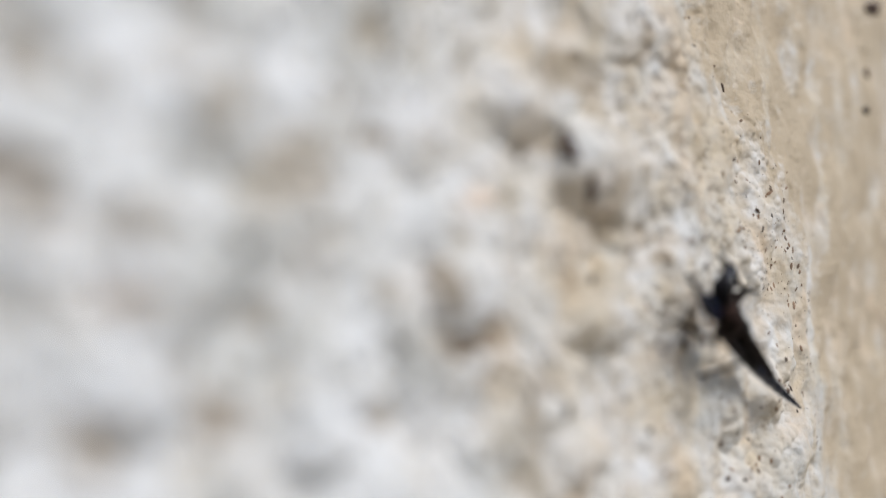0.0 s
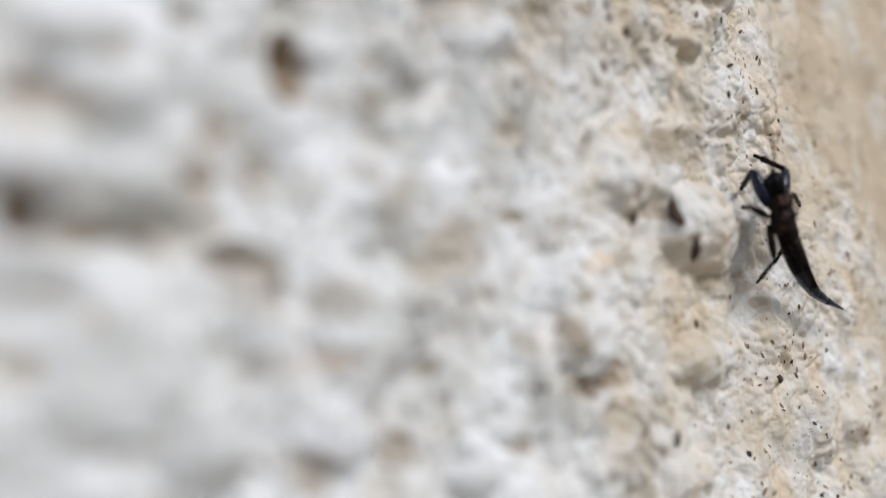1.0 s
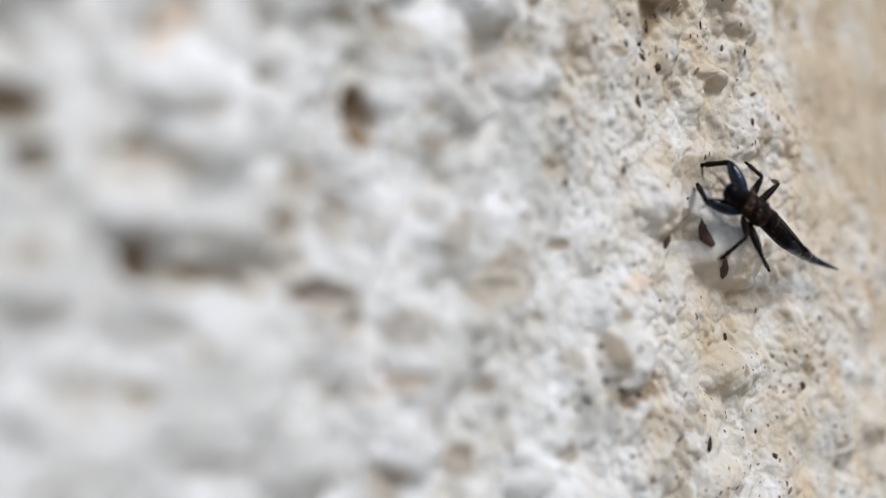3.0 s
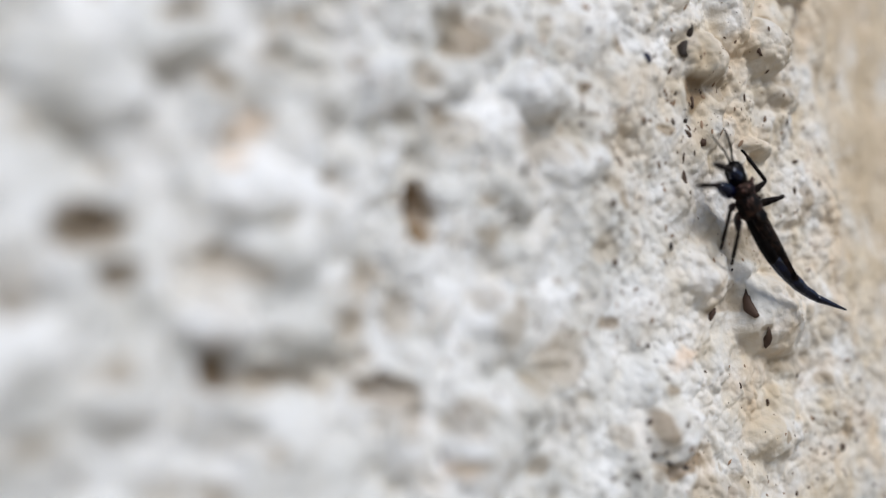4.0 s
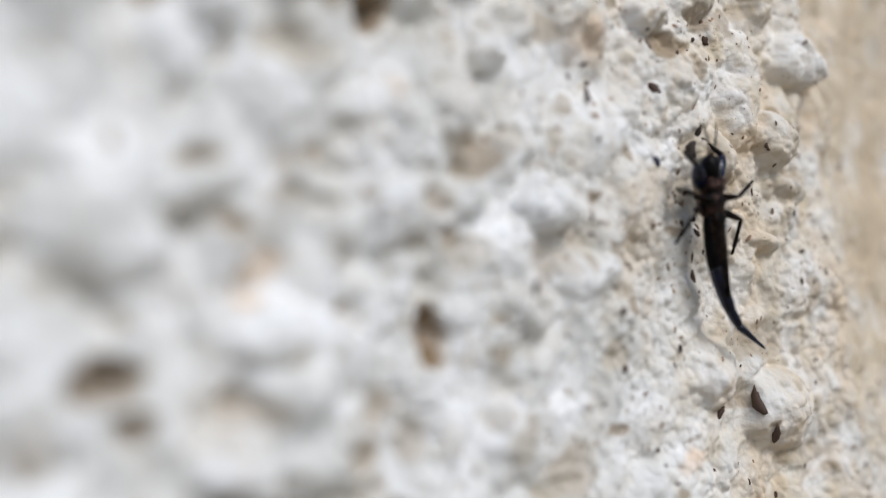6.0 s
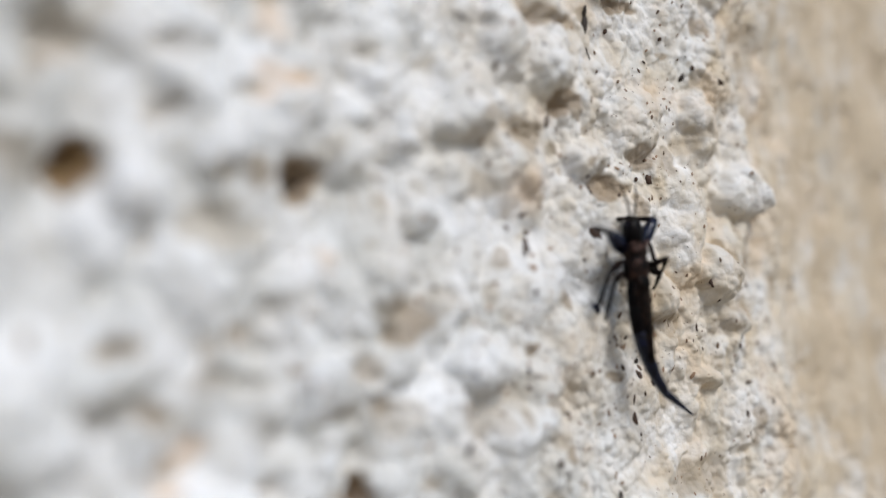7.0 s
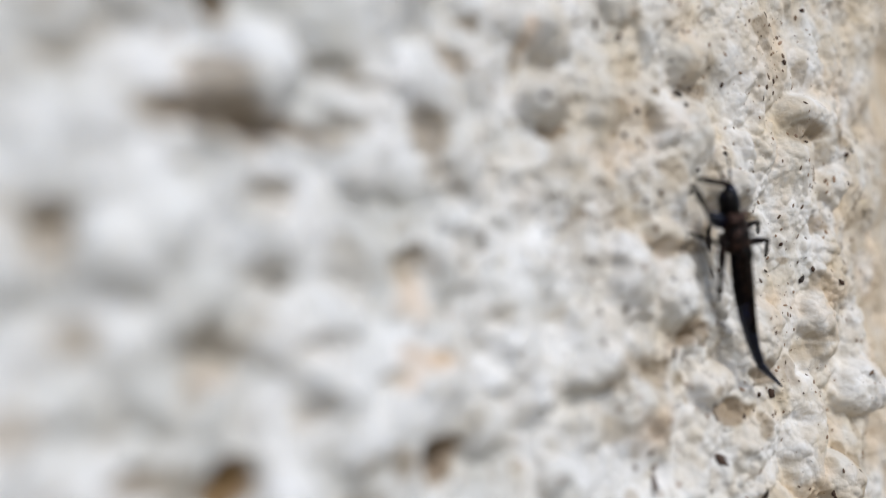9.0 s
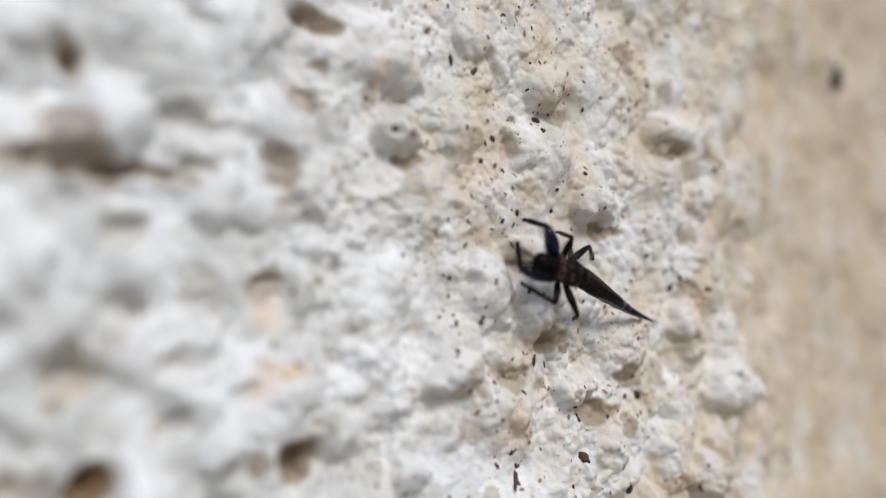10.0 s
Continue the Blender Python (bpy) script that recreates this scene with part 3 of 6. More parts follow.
def build_insect():
    root = tagged(new("insect"), "slender black insect with a pointed tail, crawling on the wall", "insect")
    BODY["insect"] = root
    bm = bmesh.new()
    sweep(bm, [(0, 0.80, 0), (0, 0.68, 0.02), (0, 0.45, 0.04), (0, 0.22, 0.02), (0, 0.12, 0)], [0.34, 0.52, 0.59, 0.55, 0.44], 16, 0.9)
    part("prothorax", bm, DUSTY, root, "dusty brown-black front of the thorax")
    bm = bmesh.new()
    sweep(bm, [(0, 0.22, 0), (0, 0.1, 0.03), (0, -0.2, 0.06), (0, -0.5, 0.04), (0, -0.74, 0.0), (0, -0.86, 0)], [0.46, 0.56, 0.60, 0.60, 0.55, 0.45], 16, 0.85)
    thorax = part("thorax", bm, DUSTY, root)
    bm = bmesh.new()
    hairs(bm, 60, 4, ((-0.5, 0.5), (-0.3, 0.7), (0.3, 0.48)), 0.22)
    part("bristles", bm, LIMB, thorax)
    bm = bmesh.new()
    g = random.Random(9)
    for _ in range(26):
        x, y = g.uniform(-0.5, 0.5), g.choice((g.uniform(0.45, 0.8), g.uniform(-0.75, 0.3)))
        pebble(bm, (x, y, 0.50 - 0.55 * x * x), (g.uniform(0.04, 0.12), g.uniform(0.05, 0.14), g.uniform(0.03, 0.06)), 1)
    part("dust", bm, RUST, thorax, "rusty brown dust clinging to the thorax")

    bm = bmesh.new()
    sweep(bm, [(0, -0.05, 0), (0, 0.12, 0), (0, 0.4, 0.0), (0, 0.7, 0.02), (0, 0.95, 0.0), (0, 1.08, -0.04)], [0.38, 0.46, 0.48, 0.48, 0.40, 0.16], 14, 0.85)
    head = part("head", bm, SHELL, root)
    BODY["head"] = head
    for s in (-1, 1):
        bm = bmesh.new()
        pebble(bm, (s * 0.32, 0.8, 0.06), (0.12, 0.17, 0.14))
        part("eye", bm, GLOSS, head, "glossy black compound eye")
        bm = bmesh.new()
        line = [(s * 0.08, 1.0, 0.02), (s * 0.14, 1.3, 0.10), (s * 0.24, 1.65, 0.14), (s * 0.34, 2.0, 0.12), (s * 0.42, 2.35, 0.06), (s * 0.46, 2.6, 0.0)]
        sweep(bm, line, [0.06, 0.045, 0.05, 0.035, 0.04, 0.012], 6)
        part("antenna", bm, LIMB, head, "thin dark thread-like antenna")

    sizes = ((1.15, 0.43, 0.44), (1.15, 0.44, 0.41), (1.10, 0.41, 0.35), (1.05, 0.35, 0.27), (0.95, 0.27, 0.18))
    for k, (length, front, rear) in enumerate(sizes):
        bm = bmesh.new()
        mid = (front + rear) / 2 + 0.015
        sweep(bm, [(0, 0.12, -0.02), (0, 0.0, 0), (0, -0.25 * length, 0), (0, -0.6 * length, 0), (0, -0.92 * length, 0), (0, -1.06 * length, 0)],
              [front * 0.9, front * 0.965, mid, mid, rear * 1.01, rear * 0.96], 16, 0.72 + 0.04 * k)
        BODY["seg%d" % k] = part("abdomen_segment", bm, GLOSS if k > 1 else SHELL, root)
    bm = bmesh.new()
    sweep(bm, [(0, 0.1, 0), (0, -0.1, 0), (0, -0.7, 0), (0, -1.4, 0), (0, -1.85, 0), (0, -2.0, 0)], [0.17, 0.19, 0.14, 0.09, 0.06, 0.03], 10)
    BODY["tube"] = part("tail_tube", bm, GLOSS, root, "stiff glossy black pointed tail tube")

    wings = part("wing_base", wing_base(), WING, root)
    BODY["wings"] = wings
    for s in (-1, 1):
        part("wing", wing_blade(s), WING, wings, "narrow folded smoky-brown wing")

    kinds = (("foreleg", 1.6, 1.65, 0.34), ("middle_leg", 1.15, 1.8, 0.17), ("hind_leg", 1.45, 1.95, 0.18))
    for k in range(6):
        name, femur, tibia, thick = kinds[k // 2]
        bm = bmesh.new()
        n = femur
        sweep(bm, [(0, -0.12, 0), (0, 0.0, 0), (0, 0.2 * n, 0), (0, 0.5 * n, 0.02), (0, 0.8 * n, 0.01), (0, n, 0)],
              [thick * 0.5, thick * 0.62, thick * 0.92, thick, thick * 0.75, thick * 0.45], 10)
        leg = part(name, bm, GLOSS if k < 2 else LIMB, root)
        BODY["leg%d" % k] = leg
        bm = bmesh.new()
        t = 0.13 if k < 2 else 0.095
        sweep(bm, [(0, -0.05, 0), (0, 0.1, 0.01), (0, 0.4 * tibia, 0.0), (0, 0.74 * tibia, 0), (0, 0.78 * tibia, 0)], [t * 0.6, t, t * 0.9, t * 1.1, t * 0.7], 8)
        sweep(bm, [(0, 0.77 * tibia, 0), (0, 0.88 * tibia, 0.0), (0, 0.97 * tibia, -0.02), (0, tibia, -0.05)], [t * 0.6, t * 0.75, t * 0.7, t * 0.35], 8)
        hairs(bm, 14, 30 + k, ((-0.05, 0.05), (0.2, 0.75 * tibia), (0.0, 0.05)), 0.12)
        BODY["tib%d" % k] = part("shin", bm, LIMB, leg)
    return root


def wing_base():
    bm = bmesh.new()
    sweep(bm, [(0, 0.25, 0.40), (0, 0.05, 0.44), (0, -0.3, 0.46), (0, -0.6, 0.45)], [0.12, 0.34, 0.38, 0.2], 10, 0.25)
    return bm


def wing_blade(s):
    """A long blade that lies over the back, thin, with a raised leading vein."""
    bm = bmesh.new()
    outline = ((0.0, 0.06, 0.42), (-0.6, 0.02, 0.44), (-1.4, -0.02, 0.39), (-2.2, -0.04, 0.31), (-3.0, -0.04, 0.22), (-3.5, 0.0, 0.17), (-3.65, 0.05, 0.09))
    top, low = [], []
    for y, a, b in outline:
        row = [(s * (a + (b - a) * u), y, 0.47 - 0.20 * u * u + 0.012 * y) for u in (0, 0.35, 0.7, 1)]
        top.append([bm.verts.new(Vector(p) * MM) for p in row])
        low.append([bm.verts.new((Vector(p) - Vector((0, 0, 0.035))) * MM) for p in row])
    for sheet in (top, low):
        for q, w in zip(sheet, sheet[1:]):
            for k in range(3):
                bm.faces.new((q[k], q[k + 1], w[k + 1], w[k]))
    for k in (0, 3):
        for q, w, e, r in zip(top, top[1:], low, low[1:]):
            bm.faces.new((q[k], w[k], r[k], e[k]))
    for q, e in ((top[0], low[0]), (top[-1], low[-1])):
        for k in range(3):
            bm.faces.new((q[k], q[k + 1], e[k + 1], e[k]))
    sweep(bm, [(s * b, y, 0.27 + 0.012 * y) for y, a, b in outline], [0.035] * 6 + [0.015], 5)
    return bm


build_insect()


# ---- crumbs and specks on the wall ----
def fleck(x, z, length, width, turn, mat, label, bend=0.0, name="crumb"):
    """A flattened crumb stuck to the wall; sizes in millimetres."""
    bm = bmesh.new()
    for v in pebble(bm, (0, 0, 0), (1, 1, 1), 2):
        c = v.co / MM
        k = 1 + 0.6 * noise.noise(c * 2.3 + Vector((x, z, 0)))
        y = c.y * k * length / 2
        v.co = Vector((c.x * k * width / 2 + bend * (y * y) / length * 2, y, (c.z * 0.3 + 0.08) * min(width, 0.5))) * MM
    ob = part(name, bm, mat, None, label)
    ob.matrix_world = lie(x, z, turn)
    return tagged(ob, category="crumb", group="crumbs stuck to the wall")


fleck(-0.01, 0.02, 0.49, 0.38, 35, INK, "small blue-black oval crumb stuck to the painted wall", 0)
fleck(3.26, -1.53, 0.67, 0.27, 0, BROWN, "dark brown crumb in a stained crevice of the wall", 0)
fleck(1.65, -2.59, 0.30, 0.18, 40, BROWN, "small dark brown crumb stuck to the painted wall", 0)
fleck(2.89, -2.37, 0.26, 0.24, 0, BLACK, "small black crumb stuck to the painted wall", 0)
fleck(2.92, -2.98, 0.36, 0.27, 20, BROWN, "small dark brown crumb stuck to the painted wall", 0)
fleck(3.91, -3.31, 0.36, 0.41, 0, BROWN, "round brown crumb stuck to the painted wall", 0)
fleck(2.75, -4.99, 0.91, 0.27, 4, BROWN, "long reddish-brown crumb stuck to the painted wall", 0)
fleck(1.31, -8.09, 0.39, 0.16, 5, BLACK, "thin black crumb stuck to the painted wall", 0)
fleck(4.08, -11.11, 0.61, 0.32, -25, BROWN, "hooked dark brown crumb stuck to the painted wall", 0.3)
fleck(6.03, -10.87, 1.30, 0.54, 8, BROWN, "dark brown bean-shaped crumb against a white lump", 0.3)
fleck(7.01, -12.24, 1.05, 0.38, 20, BROWN, "long dark brown crumb beside a white lump", 0)
fleck(7.12, 1.17, 0.32, 0.17, 0, BROWN, "small dark brown crumb on a rounded lump", 0)
fleck(7.80, 0.28, 0.32, 0.14, 10, BROWN, "small dark brown crumb on a rounded lump", 0)
fleck(13.21, -17.89, 0.39, 0.30, 10, BROWN, "small dark brown crumb stuck to the painted wall", 0)
fleck(-0.08, -12.37, 0.24, 0.23, 0, BROWN, "small brown crumb stuck to the painted wall", 0)
fleck(0.13, -13.04, 0.22, 0.13, 10, BROWN, "small brown crumb stuck to the painted wall", 0)
fleck(0.36, -13.76, 0.34, 0.13, 70, BROWN, "small brown crumb stuck to the painted wall", 0)
fleck(3.78, -13.70, 0.15, 0.13, 0, BROWN, "small brown crumb stuck to the painted wall", 0)
fleck(5.83, -14.42, 0.31, 0.14, 20, BROWN, "small dark brown crumb stuck to the painted wall", 0)
fleck(8.30, -15.40, 0.38, 0.17, 10, BROWN, "small brown crumb stuck to the painted wall", 0)
fleck(-2.33, -6.33, 0.30, 0.20, -20, BROWN, "reddish-brown crumb stuck to the painted wall", 0)
fleck(-1.89, -6.81, 0.16, 0.17, 0, BROWN, "small reddish-brown crumb stuck to the painted wall", 0)
fleck(-1.74, -8.83, 0.43, 0.25, -50, BROWN, "reddish-brown crumb stuck to the painted wall", 0)
fleck(-7.27, -5.18, 0.52, 0.23, -15, BROWN, "reddish-brown crumb stuck to the painted wall", 0)
fleck(-7.65, -7.08, 0.31, 0.23, 0, BROWN, "brown crumb stuck to the painted wall", 0)
fleck(10.22, -14.23, 0.25, 0.14, 0, BROWN, "small dark brown crumb stuck to the painted wall", 0)
fleck(-0.61, -15.55, 0.38, 0.22, -60, BROWN, "curved reddish-brown crumb on a stained lump", 0.3)
fleck(0.92, -15.74, 0.36, 0.23, 30, BROWN, "small dark brown crumb on a stained lump", 0)
fleck(-0.73, -16.32, 0.26, 0.15, 0, BROWN, "small brown crumb on a stained lump", 0)
fleck(-0.35, -16.93, 0.33, 0.25, 20, BROWN, "brown crumb on a stained lump", 0)
fleck(0.35, -17.35, 0.38, 0.20, 75, BLACK, "black crumb under a stained lump", 0)
fleck(1.64, -17.69, 0.49, 0.21, 85, BLACK, "black crumb under a stained lump", 0)
fleck(-1.28, -17.71, 0.35, 0.20, 80, BROWN, "small brown crumb stuck to the painted wall", 0)
fleck(1.57, -15.49, 0.22, 0.10, 60, BROWN, "small brown crumb on a stained lump", 0)
fleck(1.92, -1.28, 0.23, 0.13, 0, BROWN, "small brown crumb stuck to the painted wall", 0)
fleck(-3.79, -2.47, 0.23, 0.17, 10, BROWN, "small brown crumb stuck to the painted wall", 0)
fleck(6.31, -20.17, 0.66, 0.34, -5, BLACK, "black crumb stuck to the painted wall", 0)
fleck(13.22, -17.95, 0.36, 0.27, 10, BLACK, "small black crumb stuck to the painted wall", 0)
fleck(14.40, -17.17, 0.21, 0.22, 0, BROWN, "small brown crumb stuck to the painted wall", 0)
fleck(10.48, -4.35, 0.36, 0.13, 10, BROWN, "small dark brown crumb stuck to the painted wall", 0)
fleck(18.77, -6.34, 0.46, 0.18, 10, BROWN, "small dark brown crumb stuck to the painted wall", 0)
fleck(8.26, -15.31, 0.20, 0.15, 0, BROWN, "small brown crumb stuck to the painted wall", 0)
fleck(10.17, -19.91, 0.25, 0.16, 0, BROWN, "small brown crumb stuck to the painted wall", 0)
fleck(17.62, -16.72, 0.22, 0.17, 0, BLACK, "small black crumb stuck to the painted wall", 0)
fleck(0.41, 12.80, 1.14, 0.32, -4, BLACK, "long black crumb stuck to the painted wall", 0)
fleck(0.58, 11.38, 0.66, 0.11, 28, BLACK, "thin black sliver stuck to the painted wall", 0)
fleck(4.02, 5.92, 0.47, 0.30, 20, BROWN, "dark brown crumb stuck to the painted wall", 0)
fleck(0.38, 3.30, 0.59, 0.44, 25, BROWN, "broad dark brown crumb stuck to the painted wall", 0)
fleck(-0.32, 5.75, 0.20, 0.18, 0, BROWN, "small brown crumb in a pit of the wall", 0)
fleck(0.13, 5.10, 0.27, 0.16, 0, BROWN, "small dark brown crumb in a pit of the wall", 0)
fleck(-3.56, 3.97, 0.26, 0.25, 0, BROWN, "reddish-brown crumb stuck to the painted wall", 0)
fleck(-3.13, 3.30, 0.33, 0.18, 10, BROWN, "small reddish-brown crumb stuck to the painted wall", 0)
fleck(-3.30, 2.60, 0.28, 0.15, 10, BROWN, "small reddish-brown crumb stuck to the painted wall", 0)
fleck(6.89, 11.12, 0.38, 0.17, 5, BLACK, "small black crumb stuck to the painted wall", 0)
fleck(7.13, 1.08, 0.45, 0.14, 10, BROWN, "small dark brown crumb on a rounded lump", 0)
fleck(6.81, -0.92, 0.53, 0.14, 5, BROWN, "thin dark brown crumb stuck to the painted wall", 0)
fleck(2.66, -4.05, 0.51, 0.13, 5, BROWN, "thin dark brown crumb stuck to the painted wall", 0)
fleck(-2.33, -6.45, 0.23, 0.22, 0, BROWN, "small dark brown crumb stuck to the painted wall", 0)
fleck(-7.36, -5.47, 0.39, 0.18, 50, BROWN, "reddish-brown crumb stuck to the painted wall", 0)
fleck(-3.74, -3.15, 0.32, 0.19, 60, BROWN, "reddish-brown crumb stuck to the painted wall", 0)
fleck(-3.44, 0.74, 0.21, 0.20, 0, BROWN, "small brown crumb stuck to the painted wall", 0)
fleck(-6.27, 1.44, 0.20, 0.19, 0, BROWN, "small reddish-brown crumb stuck to the painted wall", 0)
fleck(-2.34, 8.00, 0.36, 0.15, 0, BROWN, "brown crumb in a pit of the wall", 0)
fleck(8.62, 10.87, 0.38, 0.23, 60, BROWN, "brown crumb stuck to the painted wall", 0)
fleck(7.25, 11.51, 0.25, 0.20, 0, BROWN, "small brown crumb stuck to the painted wall", 0)
fleck(5.20, 12.68, 0.21, 0.20, 0, BROWN, "small dark brown crumb stuck to the painted wall", 0)
fleck(1.90, 12.64, 0.23, 0.19, 0, BROWN, "small brown crumb stuck to the painted wall", 0)
fleck(-5.33, 9.90, 0.23, 0.19, 0, BROWN, "small brown crumb stuck to the painted wall", 0)
fleck(16.69, 1.40, 0.28, 0.19, 0, BROWN, "small dark brown crumb stuck to the painted wall", 0)
fleck(-2.64, 0.10, 0.19, 0.15, 0, BROWN, "small brown crumb stuck to the painted wall", 0)
fleck(23.85, 23.57, 1.47, 0.88, -8, BLACK, "dark grey crumb stuck to the painted wall", 0)
fleck(-5.83, 21.57, 0.55, 0.24, 10, BROWN, "dark brown crumb stuck to the painted wall", 0)
fleck(-4.73, 21.12, 0.56, 0.24, -45, BROWN, "reddish-brown crumb stuck to the painted wall", 0)
fleck(-1.45, 19.06, 0.42, 0.25, 30, BLACK, "black crumb stuck to the painted wall", 0)
fleck(-1.30, 18.54, 0.29, 0.22, 0, BLACK, "small black crumb stuck to the painted wall", 0)
fleck(-4.12, 18.06, 0.30, 0.24, 30, BROWN, "small dark brown crumb stuck to the painted wall", 0)
fleck(-4.66, 17.07, 0.28, 0.19, 20, BROWN, "small brown crumb stuck to the painted wall", 0)
fleck(-9.34, 18.18, 0.28, 0.35, 0, BROWN, "reddish-brown crumb stuck to the painted wall", 0)
fleck(3.29, 5.90, 0.22, 0.17, 0, BROWN, "small dark brown crumb stuck to the painted wall", 0)
fleck(0.12, 5.30, 0.21, 0.17, 0, BROWN, "small dark brown crumb in a pit of the wall", 0)
fleck(-3.39, 2.68, 1.01, 0.19, -25, BROWN, "long reddish-brown crumb stuck to the painted wall", 0)
fleck(-2.27, 8.02, 0.62, 0.16, 5, BROWN, "thin brown crumb stuck to the painted wall", 0)
fleck(6.78, 11.02, 0.29, 0.24, 0, BLACK, "small black crumb stuck to the painted wall", 0)
fleck(4.65, 23.34, 0.34, 0.18, 20, BROWN, "small brown crumb stuck to the painted wall", 0)
fleck(7.36, 23.91, 0.20, 0.30, 0, BROWN, "small dark brown crumb stuck to the painted wall", 0)
fleck(1.17, 16.62, 0.24, 0.23, 0, BLACK, "small black crumb stuck to the painted wall", 0)
fleck(-0.52, 15.84, 0.18, 0.22, 0, BROWN, "small dark brown crumb stuck to the painted wall", 0)
fleck(10.11, 17.11, 0.27, 0.25, 0, BROWN, "small dark brown crumb stuck to the painted wall", 0)
fleck(13.16, 16.86, 0.37, 0.23, 0, BROWN, "small dark brown crumb stuck to the painted wall", 0)
fleck(-5.26, 10.11, 0.22, 0.18, 0, BROWN, "small brown crumb stuck to the painted wall", 0)
fleck(-6.68, 8.73, 0.29, 0.23, 0, BROWN, "small reddish-brown crumb on a white lump", 0)
fleck(-6.59, 11.89, 0.20, 0.18, 0, BROWN, "small brown crumb stuck to the painted wall", 0)
fleck(1.48, 19.76, 0.24, 0.17, 0, BROWN, "small brown crumb stuck to the painted wall", 0)
fleck(5.62, 21.20, 0.26, 0.18, 10, BROWN, "small brown crumb stuck to the painted wall", 0)
fleck(4.82, 20.21, 0.25, 0.18, 0, BROWN, "small brown crumb stuck to the painted wall", 0)
fleck(2.80, 1.54, 0.65, 0.32, 5, BLACK, "black crumb in a crevice stuck to the painted wall", 0)
fleck(2.24, 0.67, 0.84, 0.42, -20, BLACK, "curved black crumb in a crevice of the wall", 0.3)
fleck(0.35, 13.25, 0.50, 0.23, 8, BLACK, "black crumb stuck to the painted wall", 0)
fleck(-3.02, 14.74, 0.33, 0.20, 10, BROWN, "small dark brown crumb stuck to the painted wall", 0)
fleck(-0.72, 14.87, 0.20, 0.18, 0, BLACK, "small black crumb stuck to the painted wall", 0)
fleck(10.99, 17.38, 0.34, 0.21, 0, BLACK, "small black crumb stuck to the painted wall", 0)
fleck(-1.55, 19.08, 0.24, 0.18, 10, BROWN, "small dark brown crumb stuck to the painted wall", 0)
fleck(6.91, 17.52, 0.21, 0.14, 20, BROWN, "small dark brown crumb stuck to the painted wall", 0)
fleck(34.10, 0.61, 0.70, 1.33, 10, BROWN, "broad dark brown crumb stuck to the painted wall", 0)
fleck(32.90, -3.30, 0.68, 0.39, -30, BROWN, "curved dark brown crumb stuck to the painted wall", 0.3)
fleck(32.21, -5.51, 0.43, 0.64, 10, BLACK, "black crumb stuck to the painted wall", 0)
fleck(11.24, -21.17, 0.35, 0.23, 0, BLACK, "black crumb stuck to the painted wall", 0)
fleck(17.30, -23.65, 0.19, 0.20, 0, BROWN, "small brown crumb stuck to the painted wall", 0)
fleck(17.97, -23.72, 0.19, 0.15, 0, BROWN, "small brown crumb stuck to the painted wall", 0)


def build_specks():
    """Uncountable tiny dark specks strewn over the paint."""
    g = np.random.default_rng(77)
    ico = bmesh.new()
    bmesh.ops.create_icosphere(ico, subdivisions=1, radius=1.0)
    ico.verts.ensure_lookup_table()
    base = [v.co.copy() for v in ico.verts]
    tris = [[v.index for v in f.verts] for f in ico.faces]
    ico.free()
    verts, faces = [], []
    count = 0
    while count < 4200:
        x, z = g.uniform(-16, 26), g.uniform(-28, 28)
        if lattice_noise(np.array(x), np.array(z), 3.0, 55) * 0.7 + lattice_noise(np.array(x), np.array(z), 9.0, 56) * 0.5 < g.uniform(-0.5, 0.7):
            continue
        if past_edge(np.array(x), np.array(z)) > g.uniform(-1.5, 3.0):
            continue
        size = 0.022 + 0.075 * g.random() ** 3.0
        m = lie(x, z, g.normal(0, 35))
        long = g.uniform(1.1, 2.6)
        n = len(verts)
        verts += [m @ (Vector((v.x * size, v.y * size * long, v.z * size * 0.5)) * MM) for v in base]
        faces += [[n + k for k in t] for t in tris]
        count += 1
    me = bpy.data.meshes.new("specks")
    me.from_pydata(verts, [], faces)
    me.materials.append(SPECK)
    return tagged(new("specks", me), "tiny dark brown specks strewn over the painted wall", "specks", kind="stuff")


build_specks()


